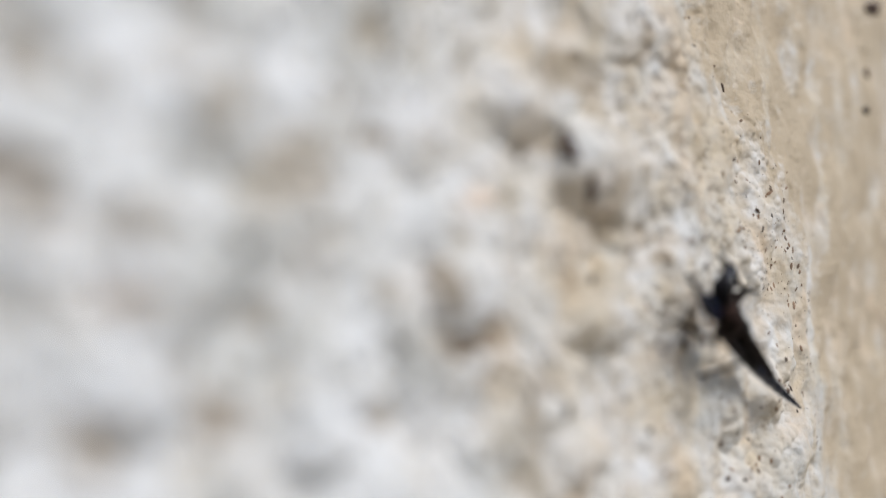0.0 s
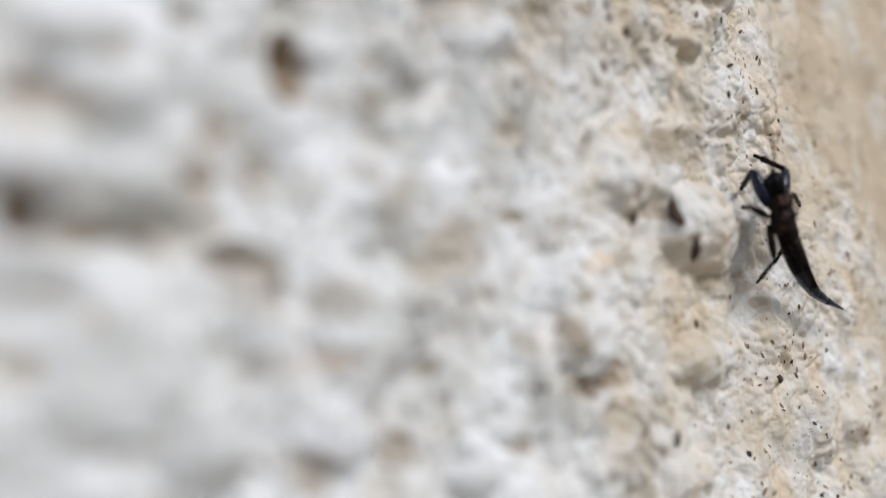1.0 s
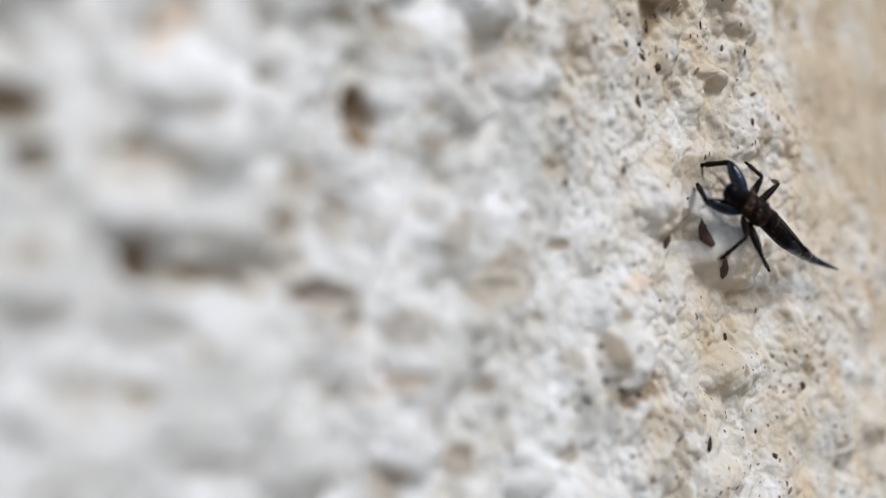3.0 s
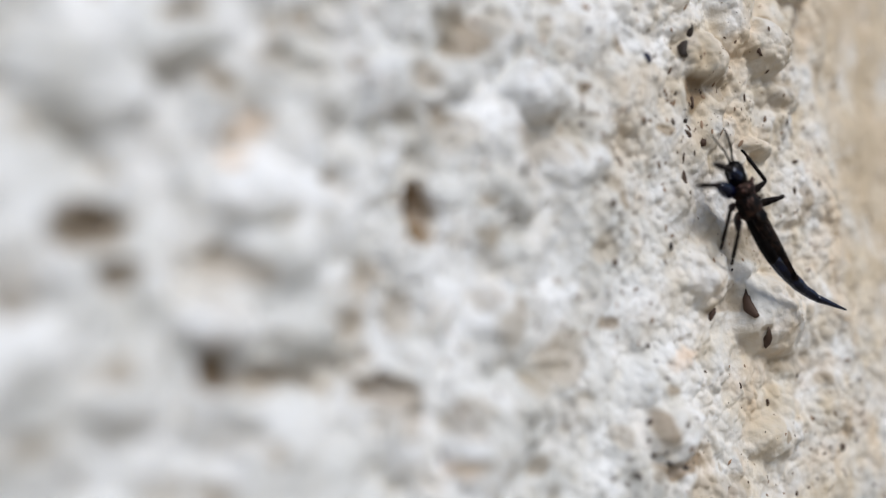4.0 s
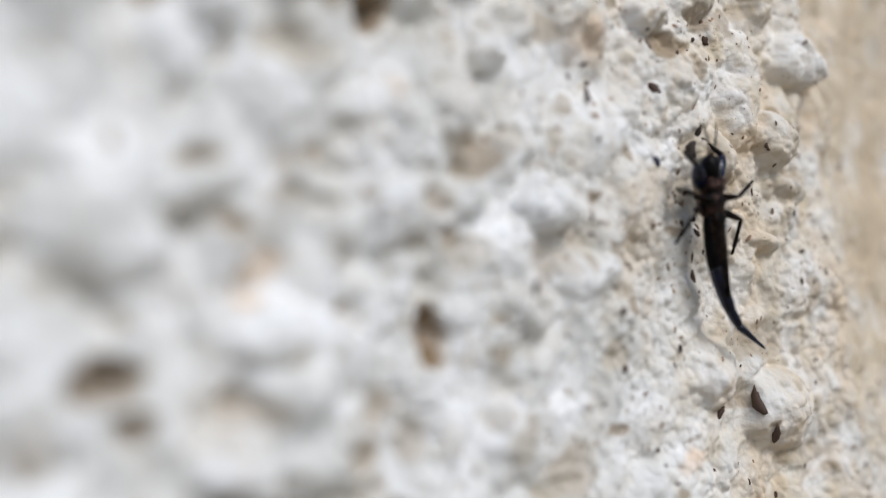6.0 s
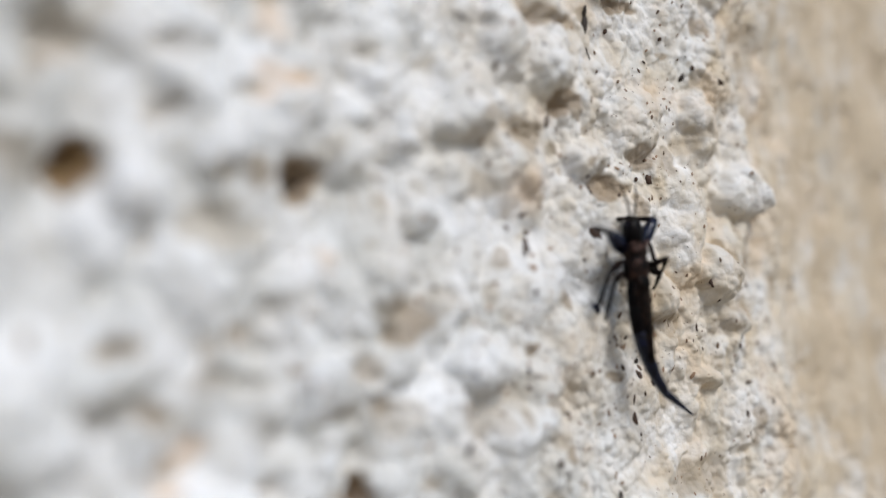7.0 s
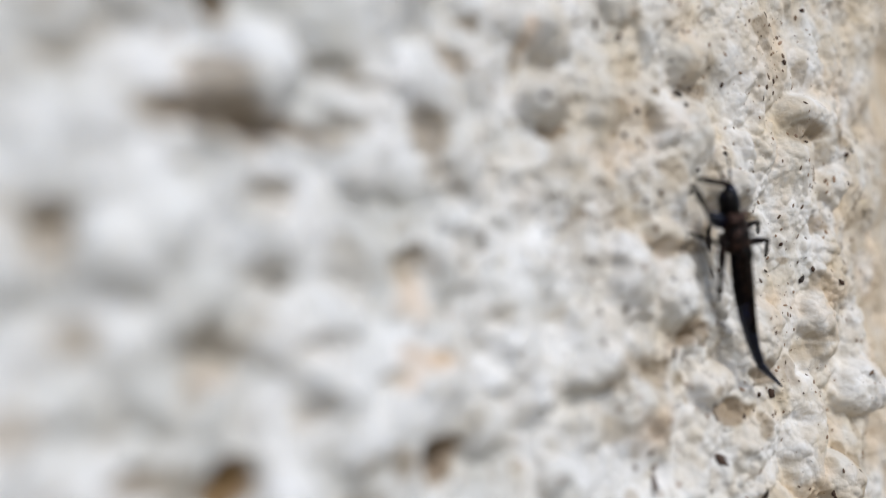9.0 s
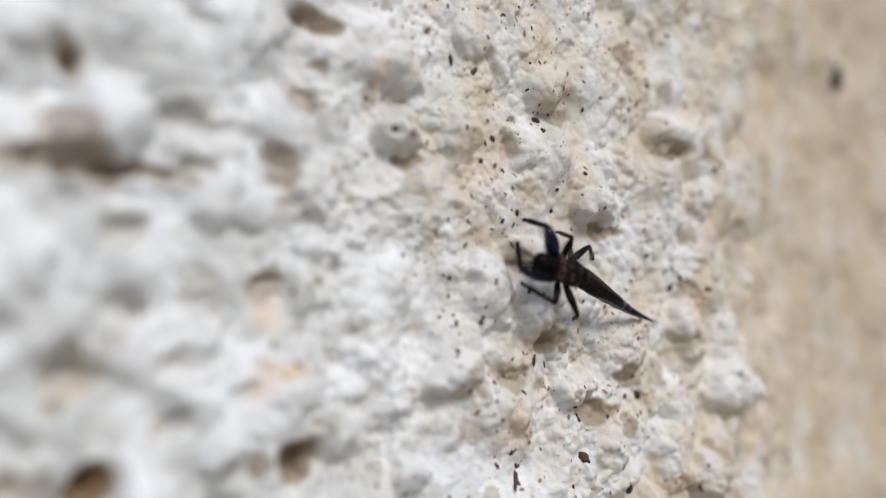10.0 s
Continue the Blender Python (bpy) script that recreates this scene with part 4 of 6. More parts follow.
# ---- movement ----
def motions():
    walk(BODY['insect'], [
        (0.00, pose(0.01382, -0.00151, -0.01671, 78.5, -57.1, 26.6)), (0.20, pose(0.01350, -0.00135, -0.01596, 103.3, -35.2, 0.0)),
        (0.30, pose(0.01363, -0.00128, -0.01528, 94.1, -29.5, 0.0)), (0.50, pose(0.01283, -0.00112, -0.01308, 94.9, -29.4, 0.0)),
        (0.70, pose(0.01294, -0.00111, -0.01298, 89.5, -21.8, 0.0)), (1.00, pose(0.01094, -0.00180, -0.01066, 91.8, -15.1, 0.0)),
        (1.20, pose(0.01063, -0.00180, -0.01048, 100.0, -23.8, 0.0)), (1.30, pose(0.01047, -0.00180, -0.01040, 101.4, -37.5, 0.0)),
        (1.50, pose(0.00969, -0.00185, -0.01020, -75.9, -71.9, 180.0)), (1.70, pose(0.00947, -0.00167, -0.01029, 88.8, -85.5, 0.0)),
        (2.00, pose(0.00834, -0.00140, -0.01014, 86.4, -82.3, 0.0)), (2.20, pose(0.00821, -0.00143, -0.01012, 79.0, -68.8, 0.0)),
        (3.30, pose(0.00651, -0.00181, -0.00896, 94.2, -54.3, 0.0)), (3.50, pose(0.00581, -0.00159, -0.00781, 93.0, -40.3, 0.0)),
        (3.70, pose(0.00522, -0.00123, -0.00733, 88.5, -38.3, 0.0)), (4.00, pose(0.00481, -0.00110, -0.00602, 85.4, -24.8, 0.0)),
        (4.30, pose(0.00430, -0.00110, -0.00517, 84.9, -19.3, 0.0)), (4.50, pose(0.00327, -0.00110, -0.00391, 82.8, -16.6, 0.0)),
        (4.70, pose(0.00286, -0.00110, -0.00330, 78.9, -22.0, 0.0)), (5.00, pose(0.00193, -0.00116, -0.00285, 83.5, -12.4, 0.0)),
        (5.20, pose(0.00174, -0.00115, -0.00219, 82.7, -11.5, 0.0)), (6.30, pose(0.00216, -0.00111, -0.00102, 95.1, -0.7, 0.0)),
        (6.50, pose(0.00193, -0.00110, -0.00011, 92.7, -3.2, 0.0)), (6.80, pose(0.00088, -0.00118, 0.00165, 87.8, -7.0, 0.0)),
        (7.00, pose(0.00110, -0.00124, 0.00202, 90.2, -4.0, 0.0)), (7.30, pose(0.00157, -0.00141, 0.00349, 98.1, 1.9, 0.0)),
        (7.50, pose(0.00134, -0.00153, 0.00456, 96.4, 1.6, 0.0)), (8.00, pose(0.00090, -0.00116, 0.00776, 87.9, -8.2, 0.0)),
        (8.20, pose(0.00071, -0.00110, 0.00954, 90.5, -7.4, 0.0)), (8.50, pose(0.00005, -0.00110, 0.01105, 92.1, 0.9, 0.0)),
        (8.70, pose(-0.00015, -0.00110, 0.01221, 89.1, -1.2, 0.0)), (9.00, pose(-0.00001, -0.00110, 0.01305, 85.9, -10.6, 0.0)),
        (9.30, pose(-0.00074, -0.00136, 0.01322, 87.3, -10.1, 0.0)), (9.50, pose(-0.00075, -0.00159, 0.01323, 95.2, -15.8, 0.0)),
        (9.70, pose(-0.00147, -0.00167, 0.01312, 94.7, -33.9, 0.0)), (10.00, pose(-0.00200, -0.00179, 0.01198, 98.0, -76.0, -0.0)),
    ])
    walk(BODY['head'], [
        (0.00, pose(0.00000, 0.00075, 0.00000, 5.8, -0.0, -59.4)), (0.20, pose(0.00000, 0.00075, 0.00000, 0.0, 0.0, -10.0)),
        (0.30, pose(0.00000, 0.00075, 0.00000, 0.0, 0.0, -12.3)), (0.50, pose(0.00000, 0.00075, 0.00000, 0.0, 0.0, -14.7)),
        (0.70, pose(0.00000, 0.00075, 0.00000, 0.0, 0.0, -5.1)), (1.00, pose(0.00000, 0.00075, 0.00000, 0.0, 0.0, 8.9)),
        (1.20, pose(0.00000, 0.00075, 0.00000, 0.0, 0.0, 10.8)), (1.30, pose(0.00000, 0.00075, 0.00000, 0.0, 0.0, 2.2)),
        (1.50, pose(0.00000, 0.00075, 0.00000, -15.7, 0.0, 21.1)), (1.70, pose(0.00000, 0.00075, 0.00000, 0.0, 0.0, -6.3)),
        (2.00, pose(0.00000, 0.00075, 0.00000, -2.7, 0.0, -1.8)), (2.20, pose(0.00000, 0.00075, 0.00000, 8.4, -0.0, 9.1)),
        (3.30, pose(0.00000, 0.00075, 0.00000, -5.1, -0.0, 7.9)), (3.50, pose(0.00000, 0.00075, 0.00000, 0.0, 0.0, -26.8)),
        (3.70, pose(0.00000, 0.00075, 0.00000, 0.0, 0.0, 1.3)), (4.00, pose(0.00000, 0.00075, 0.00000, 0.0, 0.0, 1.4)),
        (4.30, pose(0.00000, 0.00075, 0.00000, 0.0, 0.0, -3.3)), (4.50, pose(0.00000, 0.00075, 0.00000, 0.0, 0.0, -1.8)),
        (4.70, pose(0.00000, 0.00075, 0.00000, 0.0, 0.0, 7.3)), (5.00, pose(0.00000, 0.00075, 0.00000, 0.0, 0.0, 4.0)),
        (5.20, pose(0.00000, 0.00075, 0.00000, 0.0, 0.0, 6.4)), (6.30, pose(0.00000, 0.00075, 0.00000, 0.0, 0.0, -0.7)),
        (6.50, pose(0.00000, 0.00075, 0.00000, 0.0, 0.0, 1.0)), (6.80, pose(0.00000, 0.00075, 0.00000, 0.0, 0.0, 2.2)),
        (7.00, pose(0.00000, 0.00075, 0.00000, 0.0, 0.0, 2.0)), (7.30, pose(0.00000, 0.00075, 0.00000, 0.0, 0.0, 2.4)),
        (7.50, pose(0.00000, 0.00075, 0.00000, 0.0, 0.0, 3.2)), (7.90, pose(0.00000, 0.00075, 0.00000, -0.9, 7.0, 3.8)),
        (8.00, pose(0.00000, 0.00075, 0.00000, 0.0, 0.0, 2.2)), (8.20, pose(0.00000, 0.00075, 0.00000, 0.0, 0.0, 1.3)),
        (8.50, pose(0.00000, 0.00075, 0.00000, 0.0, 0.0, 3.6)), (8.70, pose(0.00000, 0.00075, 0.00000, 0.0, 0.0, 0.1)),
        (9.00, pose(0.00000, 0.00075, 0.00000, 0.0, 0.0, -2.9)), (9.30, pose(0.00000, 0.00075, 0.00000, 0.0, 0.0, -8.3)),
        (9.50, pose(0.00000, 0.00075, 0.00000, 0.0, 0.0, -17.5)), (9.70, pose(0.00000, 0.00075, 0.00000, 0.0, 0.0, -16.8)),
        (10.00, pose(0.00000, 0.00075, 0.00000, -10.7, -0.0, -2.7)),
    ])
    walk(BODY['seg0'], [
        (0.00, pose(0.00000, -0.00092, -0.00000, -1.4, -0.0, -11.4)), (0.20, pose(0.00000, -0.00075, 0.00000, -7.2, 0.0, 17.2)),
        (0.30, pose(0.00000, -0.00075, 0.00000, 4.0, 0.0, 19.3)), (0.50, pose(0.00000, -0.00075, 0.00000, -2.7, 0.0, 17.9)),
        (0.70, pose(0.00000, -0.00075, 0.00000, 5.3, 0.0, 23.9)), (1.00, pose(0.00000, -0.00075, 0.00000, 7.9, 0.0, 24.5)),
        (1.20, pose(0.00000, -0.00075, 0.00000, 10.3, 0.0, 29.1)), (1.30, pose(0.00000, -0.00075, 0.00000, 9.3, 0.0, 21.2)),
        (1.50, pose(0.00000, -0.00090, 0.00000, -2.0, -0.0, -26.2)), (1.70, pose(0.00000, -0.00075, 0.00000, 17.1, 0.0, -0.3)),
        (2.00, pose(0.00000, -0.00076, 0.00000, 12.8, -0.0, 0.9)), (2.20, pose(0.00000, -0.00067, -0.00000, 17.5, -0.0, 11.7)),
        (3.30, pose(0.00000, -0.00080, -0.00000, 2.0, -0.0, -4.8)), (3.50, pose(0.00000, -0.00075, 0.00000, 3.7, 0.0, 10.5)),
        (3.70, pose(0.00000, -0.00075, 0.00000, 6.6, 0.0, 11.4)), (4.00, pose(0.00000, -0.00075, 0.00000, -3.6, 0.0, -0.2)),
        (4.30, pose(0.00000, -0.00075, 0.00000, -0.1, 0.0, 5.6)), (4.50, pose(0.00000, -0.00075, 0.00000, -1.4, 0.0, -3.1)),
        (4.70, pose(0.00000, -0.00075, 0.00000, 7.5, 0.0, -0.6)), (5.00, pose(0.00000, -0.00075, 0.00000, -3.5, 0.0, -8.5)),
        (5.20, pose(0.00000, -0.00075, 0.00000, -5.7, 0.0, -8.5)), (6.30, pose(0.00000, -0.00075, 0.00000, -0.5, 0.0, 1.2)),
        (6.50, pose(0.00000, -0.00075, 0.00000, -0.7, 0.0, -5.8)), (6.80, pose(0.00000, -0.00075, 0.00000, 1.9, 0.0, -3.9)),
        (7.00, pose(0.00000, -0.00075, 0.00000, -0.6, 0.0, -5.7)), (7.30, pose(0.00000, -0.00075, 0.00000, 5.0, 0.0, -7.0)),
        (7.50, pose(0.00000, -0.00075, 0.00000, 8.8, 0.0, -2.5)), (8.00, pose(0.00000, -0.00075, 0.00000, -1.2, 0.0, -6.5)),
        (8.20, pose(0.00000, -0.00075, 0.00000, -4.3, 0.0, -5.8)), (8.50, pose(0.00000, -0.00075, 0.00000, -12.3, 0.0, -10.5)),
        (8.70, pose(0.00000, -0.00075, 0.00000, 10.0, 0.0, 3.7)), (9.00, pose(0.00000, -0.00075, 0.00000, 9.6, 0.0, -0.8)),
        (9.30, pose(0.00000, -0.00075, 0.00000, 5.5, 0.0, 2.5)), (9.50, pose(0.00000, -0.00075, 0.00000, 2.3, 0.0, 13.8)),
        (9.70, pose(0.00000, -0.00075, 0.00000, 4.4, 0.0, -2.4)), (10.00, pose(-0.00000, -0.00056, 0.00000, 7.0, 0.0, -7.0)),
    ])
    walk(BODY['seg1'], [
        (0.00, pose(-0.00023, -0.00205, 0.00003, -4.0, -0.0, -1.0)), (0.20, pose(0.00034, -0.00184, 0.00014, -7.2, 0.0, 19.6)),
        (0.30, pose(0.00038, -0.00183, -0.00008, 4.0, 0.0, 23.5)), (0.50, pose(0.00035, -0.00184, 0.00005, -2.7, 0.0, 22.2)),
        (0.70, pose(0.00046, -0.00180, -0.00011, 5.3, 0.0, 29.0)), (1.00, pose(0.00047, -0.00179, -0.00016, 7.9, 0.0, 32.7)),
        (1.20, pose(0.00055, -0.00174, -0.00021, 10.3, 0.0, 35.6)), (1.30, pose(0.00041, -0.00181, -0.00019, 9.3, 0.0, 25.5)),
        (1.50, pose(-0.00043, -0.00177, 0.00003, 0.9, 0.0, -24.6)), (1.70, pose(-0.00001, -0.00185, -0.00034, 17.1, 0.0, 0.1)),
        (2.00, pose(0.00002, -0.00189, -0.00026, 12.2, 0.0, 0.2)), (2.20, pose(0.00022, -0.00173, -0.00034, 16.7, -0.0, 11.4)),
        (3.30, pose(-0.00010, -0.00193, -0.00004, 4.5, -0.0, 2.6)), (3.50, pose(0.00021, -0.00188, -0.00007, 3.7, 0.0, 14.1)),
        (3.70, pose(0.00023, -0.00187, -0.00013, 6.6, 0.0, 17.7)), (4.00, pose(-0.00000, -0.00190, 0.00007, -3.6, 0.0, 9.4)),
        (4.30, pose(0.00011, -0.00189, 0.00000, -0.1, 0.0, 13.3)), (4.50, pose(-0.00006, -0.00190, 0.00003, -1.4, 0.0, 5.8)),
        (4.70, pose(-0.00001, -0.00189, -0.00015, 7.5, 0.0, 6.6)), (5.00, pose(-0.00017, -0.00189, 0.00007, -3.5, 0.0, 3.1)),
        (5.20, pose(-0.00017, -0.00188, 0.00011, -5.7, 0.0, 1.9)), (6.30, pose(0.00002, -0.00190, 0.00001, -0.5, 0.0, 10.3)),
        (6.50, pose(-0.00012, -0.00189, 0.00001, -0.7, 0.0, 4.6)), (6.80, pose(-0.00008, -0.00190, -0.00004, 1.9, 0.0, 3.4)),
        (7.00, pose(-0.00011, -0.00189, 0.00001, -0.6, 0.0, 4.5)), (7.30, pose(-0.00014, -0.00189, -0.00010, 5.0, 0.0, 2.1)),
        (7.50, pose(-0.00005, -0.00189, -0.00018, 8.8, 0.0, 4.9)), (8.00, pose(-0.00013, -0.00189, 0.00003, -1.2, 0.0, -0.1)),
        (8.20, pose(-0.00012, -0.00189, 0.00009, -4.3, 0.0, 1.6)), (8.50, pose(-0.00020, -0.00185, 0.00025, -12.3, 0.0, -0.5)),
        (8.70, pose(0.00007, -0.00188, -0.00020, 10.0, 0.0, 8.4)), (9.00, pose(-0.00002, -0.00188, -0.00019, 9.6, 0.0, 4.8)),
        (9.30, pose(0.00005, -0.00189, -0.00011, 5.5, 0.0, 7.0)), (9.50, pose(0.00027, -0.00187, -0.00005, 2.3, 0.0, 18.2)),
        (9.70, pose(-0.00005, -0.00190, -0.00009, 4.4, 0.0, 3.3)), (10.00, pose(-0.00013, -0.00159, -0.00013, 6.8, 0.0, -7.7)),
    ])
    walk(BODY['seg2'], [
        (0.00, pose(-0.00025, -0.00320, 0.00011, -5.2, 0.0, 5.1)), (0.20, pose(0.00072, -0.00291, 0.00029, -7.2, 0.0, 21.9)),
        (0.30, pose(0.00084, -0.00288, -0.00016, 4.0, 0.0, 27.7)), (0.50, pose(0.00079, -0.00291, 0.00011, -2.7, 0.0, 26.6)),
        (0.70, pose(0.00102, -0.00280, -0.00021, 5.3, 0.0, 34.1)), (1.00, pose(0.00109, -0.00275, -0.00032, 7.9, 0.0, 40.9)),
        (1.20, pose(0.00121, -0.00266, -0.00041, 10.3, 0.0, 42.1)), (1.30, pose(0.00090, -0.00283, -0.00037, 9.3, 0.0, 29.9)),
        (1.50, pose(-0.00084, -0.00266, 0.00002, 4.2, 0.0, -22.9)), (1.70, pose(-0.00000, -0.00295, -0.00067, 17.1, 0.0, 0.4)),
        (2.00, pose(0.00002, -0.00302, -0.00050, 10.7, 0.0, -1.6)), (2.20, pose(0.00044, -0.00281, -0.00067, 14.2, -0.0, 10.5)),
        (3.30, pose(-0.00004, -0.00307, -0.00013, 8.0, -0.0, 12.2)), (3.50, pose(0.00049, -0.00299, -0.00015, 3.7, 0.0, 17.6)),
        (3.70, pose(0.00057, -0.00296, -0.00026, 6.6, 0.0, 23.9)), (4.00, pose(0.00019, -0.00303, 0.00015, -3.6, 0.0, 19.1)),
        (4.30, pose(0.00038, -0.00301, 0.00001, -0.1, 0.0, 21.1)), (4.50, pose(0.00005, -0.00304, 0.00006, -1.4, 0.0, 14.7)),
        (4.70, pose(0.00012, -0.00302, -0.00030, 7.5, 0.0, 13.7)), (5.00, pose(-0.00011, -0.00303, 0.00014, -3.5, 0.0, 14.6)),
        (5.20, pose(-0.00013, -0.00303, 0.00023, -5.7, 0.0, 12.4)), (6.30, pose(0.00023, -0.00303, 0.00002, -0.5, 0.0, 19.4)),
        (6.50, pose(-0.00002, -0.00304, 0.00003, -0.7, 0.0, 15.0)), (6.80, pose(-0.00001, -0.00304, -0.00008, 1.9, 0.0, 10.8)),
        (7.00, pose(-0.00002, -0.00304, 0.00002, -0.6, 0.0, 14.6)), (7.30, pose(-0.00010, -0.00303, -0.00020, 5.0, 0.0, 11.2)),
        (7.50, pose(0.00005, -0.00302, -0.00035, 8.8, 0.0, 12.4)), (8.00, pose(-0.00013, -0.00304, 0.00005, -1.2, 0.0, 6.3)),
        (8.20, pose(-0.00009, -0.00304, 0.00017, -4.3, 0.0, 9.0)), (8.50, pose(-0.00022, -0.00298, 0.00049, -12.3, 0.0, 9.4)),
        (8.70, pose(0.00024, -0.00300, -0.00040, 10.0, 0.0, 13.0)), (9.00, pose(0.00008, -0.00301, -0.00038, 9.6, 0.0, 10.4)),
        (9.30, pose(0.00019, -0.00303, -0.00022, 5.5, 0.0, 11.5)), (9.50, pose(0.00063, -0.00296, -0.00009, 2.3, 0.0, 22.7)),
        (9.70, pose(0.00002, -0.00304, -0.00017, 4.4, 0.0, 8.9)), (10.00, pose(-0.00027, -0.00262, -0.00025, 7.0, 0.0, -8.8)),
    ])
    walk(BODY['seg3'], [
        (0.00, pose(-0.00015, -0.00429, 0.00021, -6.0, -0.0, 6.3)), (0.20, pose(0.00113, -0.00393, 0.00043, -7.2, 0.0, 24.3)),
        (0.30, pose(0.00135, -0.00386, -0.00024, 4.0, 0.0, 31.9)), (0.50, pose(0.00128, -0.00389, 0.00016, -2.7, 0.0, 31.0)),
        (0.70, pose(0.00163, -0.00370, -0.00032, 5.3, 0.0, 39.3)), (1.00, pose(0.00180, -0.00357, -0.00047, 7.9, 0.0, 49.1)),
        (1.20, pose(0.00194, -0.00346, -0.00061, 10.3, 0.0, 48.6)), (1.30, pose(0.00144, -0.00377, -0.00055, 9.3, 0.0, 34.2)),
        (1.50, pose(-0.00120, -0.00352, -0.00005, 4.4, -0.0, -22.6)), (1.70, pose(0.00000, -0.00400, -0.00100, 17.1, 0.0, 0.7)),
        (2.00, pose(-0.00001, -0.00410, -0.00070, 10.1, -0.0, -2.3)), (2.20, pose(0.00063, -0.00385, -0.00094, 13.1, -0.0, 10.1)),
        (3.30, pose(0.00018, -0.00413, -0.00028, 8.9, 0.0, 15.1)), (3.50, pose(0.00082, -0.00404, -0.00022, 3.7, 0.0, 21.2)),
        (3.70, pose(0.00102, -0.00396, -0.00039, 6.6, 0.0, 30.2)), (4.00, pose(0.00054, -0.00407, 0.00022, -3.6, 0.0, 28.7)),
        (4.30, pose(0.00077, -0.00404, 0.00001, -0.1, 0.0, 28.8)), (4.50, pose(0.00033, -0.00411, 0.00008, -1.4, 0.0, 23.5)),
        (4.70, pose(0.00038, -0.00408, -0.00045, 7.5, 0.0, 20.9)), (5.00, pose(0.00017, -0.00409, 0.00021, -3.5, 0.0, 26.2)),
        (5.20, pose(0.00010, -0.00409, 0.00034, -5.7, 0.0, 22.8)), (6.30, pose(0.00059, -0.00407, 0.00003, -0.5, 0.0, 28.5)),
        (6.50, pose(0.00026, -0.00410, 0.00004, -0.7, 0.0, 25.4)), (6.80, pose(0.00020, -0.00412, -0.00011, 1.9, 0.0, 18.2)),
        (7.00, pose(0.00025, -0.00411, 0.00004, -0.6, 0.0, 24.7)), (7.30, pose(0.00011, -0.00411, -0.00030, 5.0, 0.0, 20.3)),
        (7.50, pose(0.00028, -0.00408, -0.00052, 8.8, 0.0, 19.8)), (8.00, pose(-0.00001, -0.00414, 0.00007, -1.2, 0.0, 12.7)),
        (8.20, pose(0.00009, -0.00412, 0.00025, -4.3, 0.0, 16.4)), (8.50, pose(-0.00004, -0.00404, 0.00073, -12.3, 0.0, 19.4)),
        (8.70, pose(0.00048, -0.00406, -0.00059, 10.0, 0.0, 17.6)), (9.00, pose(0.00027, -0.00408, -0.00057, 9.6, 0.0, 16.0)),
        (9.30, pose(0.00041, -0.00410, -0.00033, 5.5, 0.0, 16.0)), (9.50, pose(0.00106, -0.00397, -0.00014, 2.3, 0.0, 27.2)),
        (9.70, pose(0.00019, -0.00412, -0.00026, 4.4, 0.0, 14.6)), (10.00, pose(-0.00042, -0.00360, -0.00037, 6.8, -0.0, -8.8)),
    ])
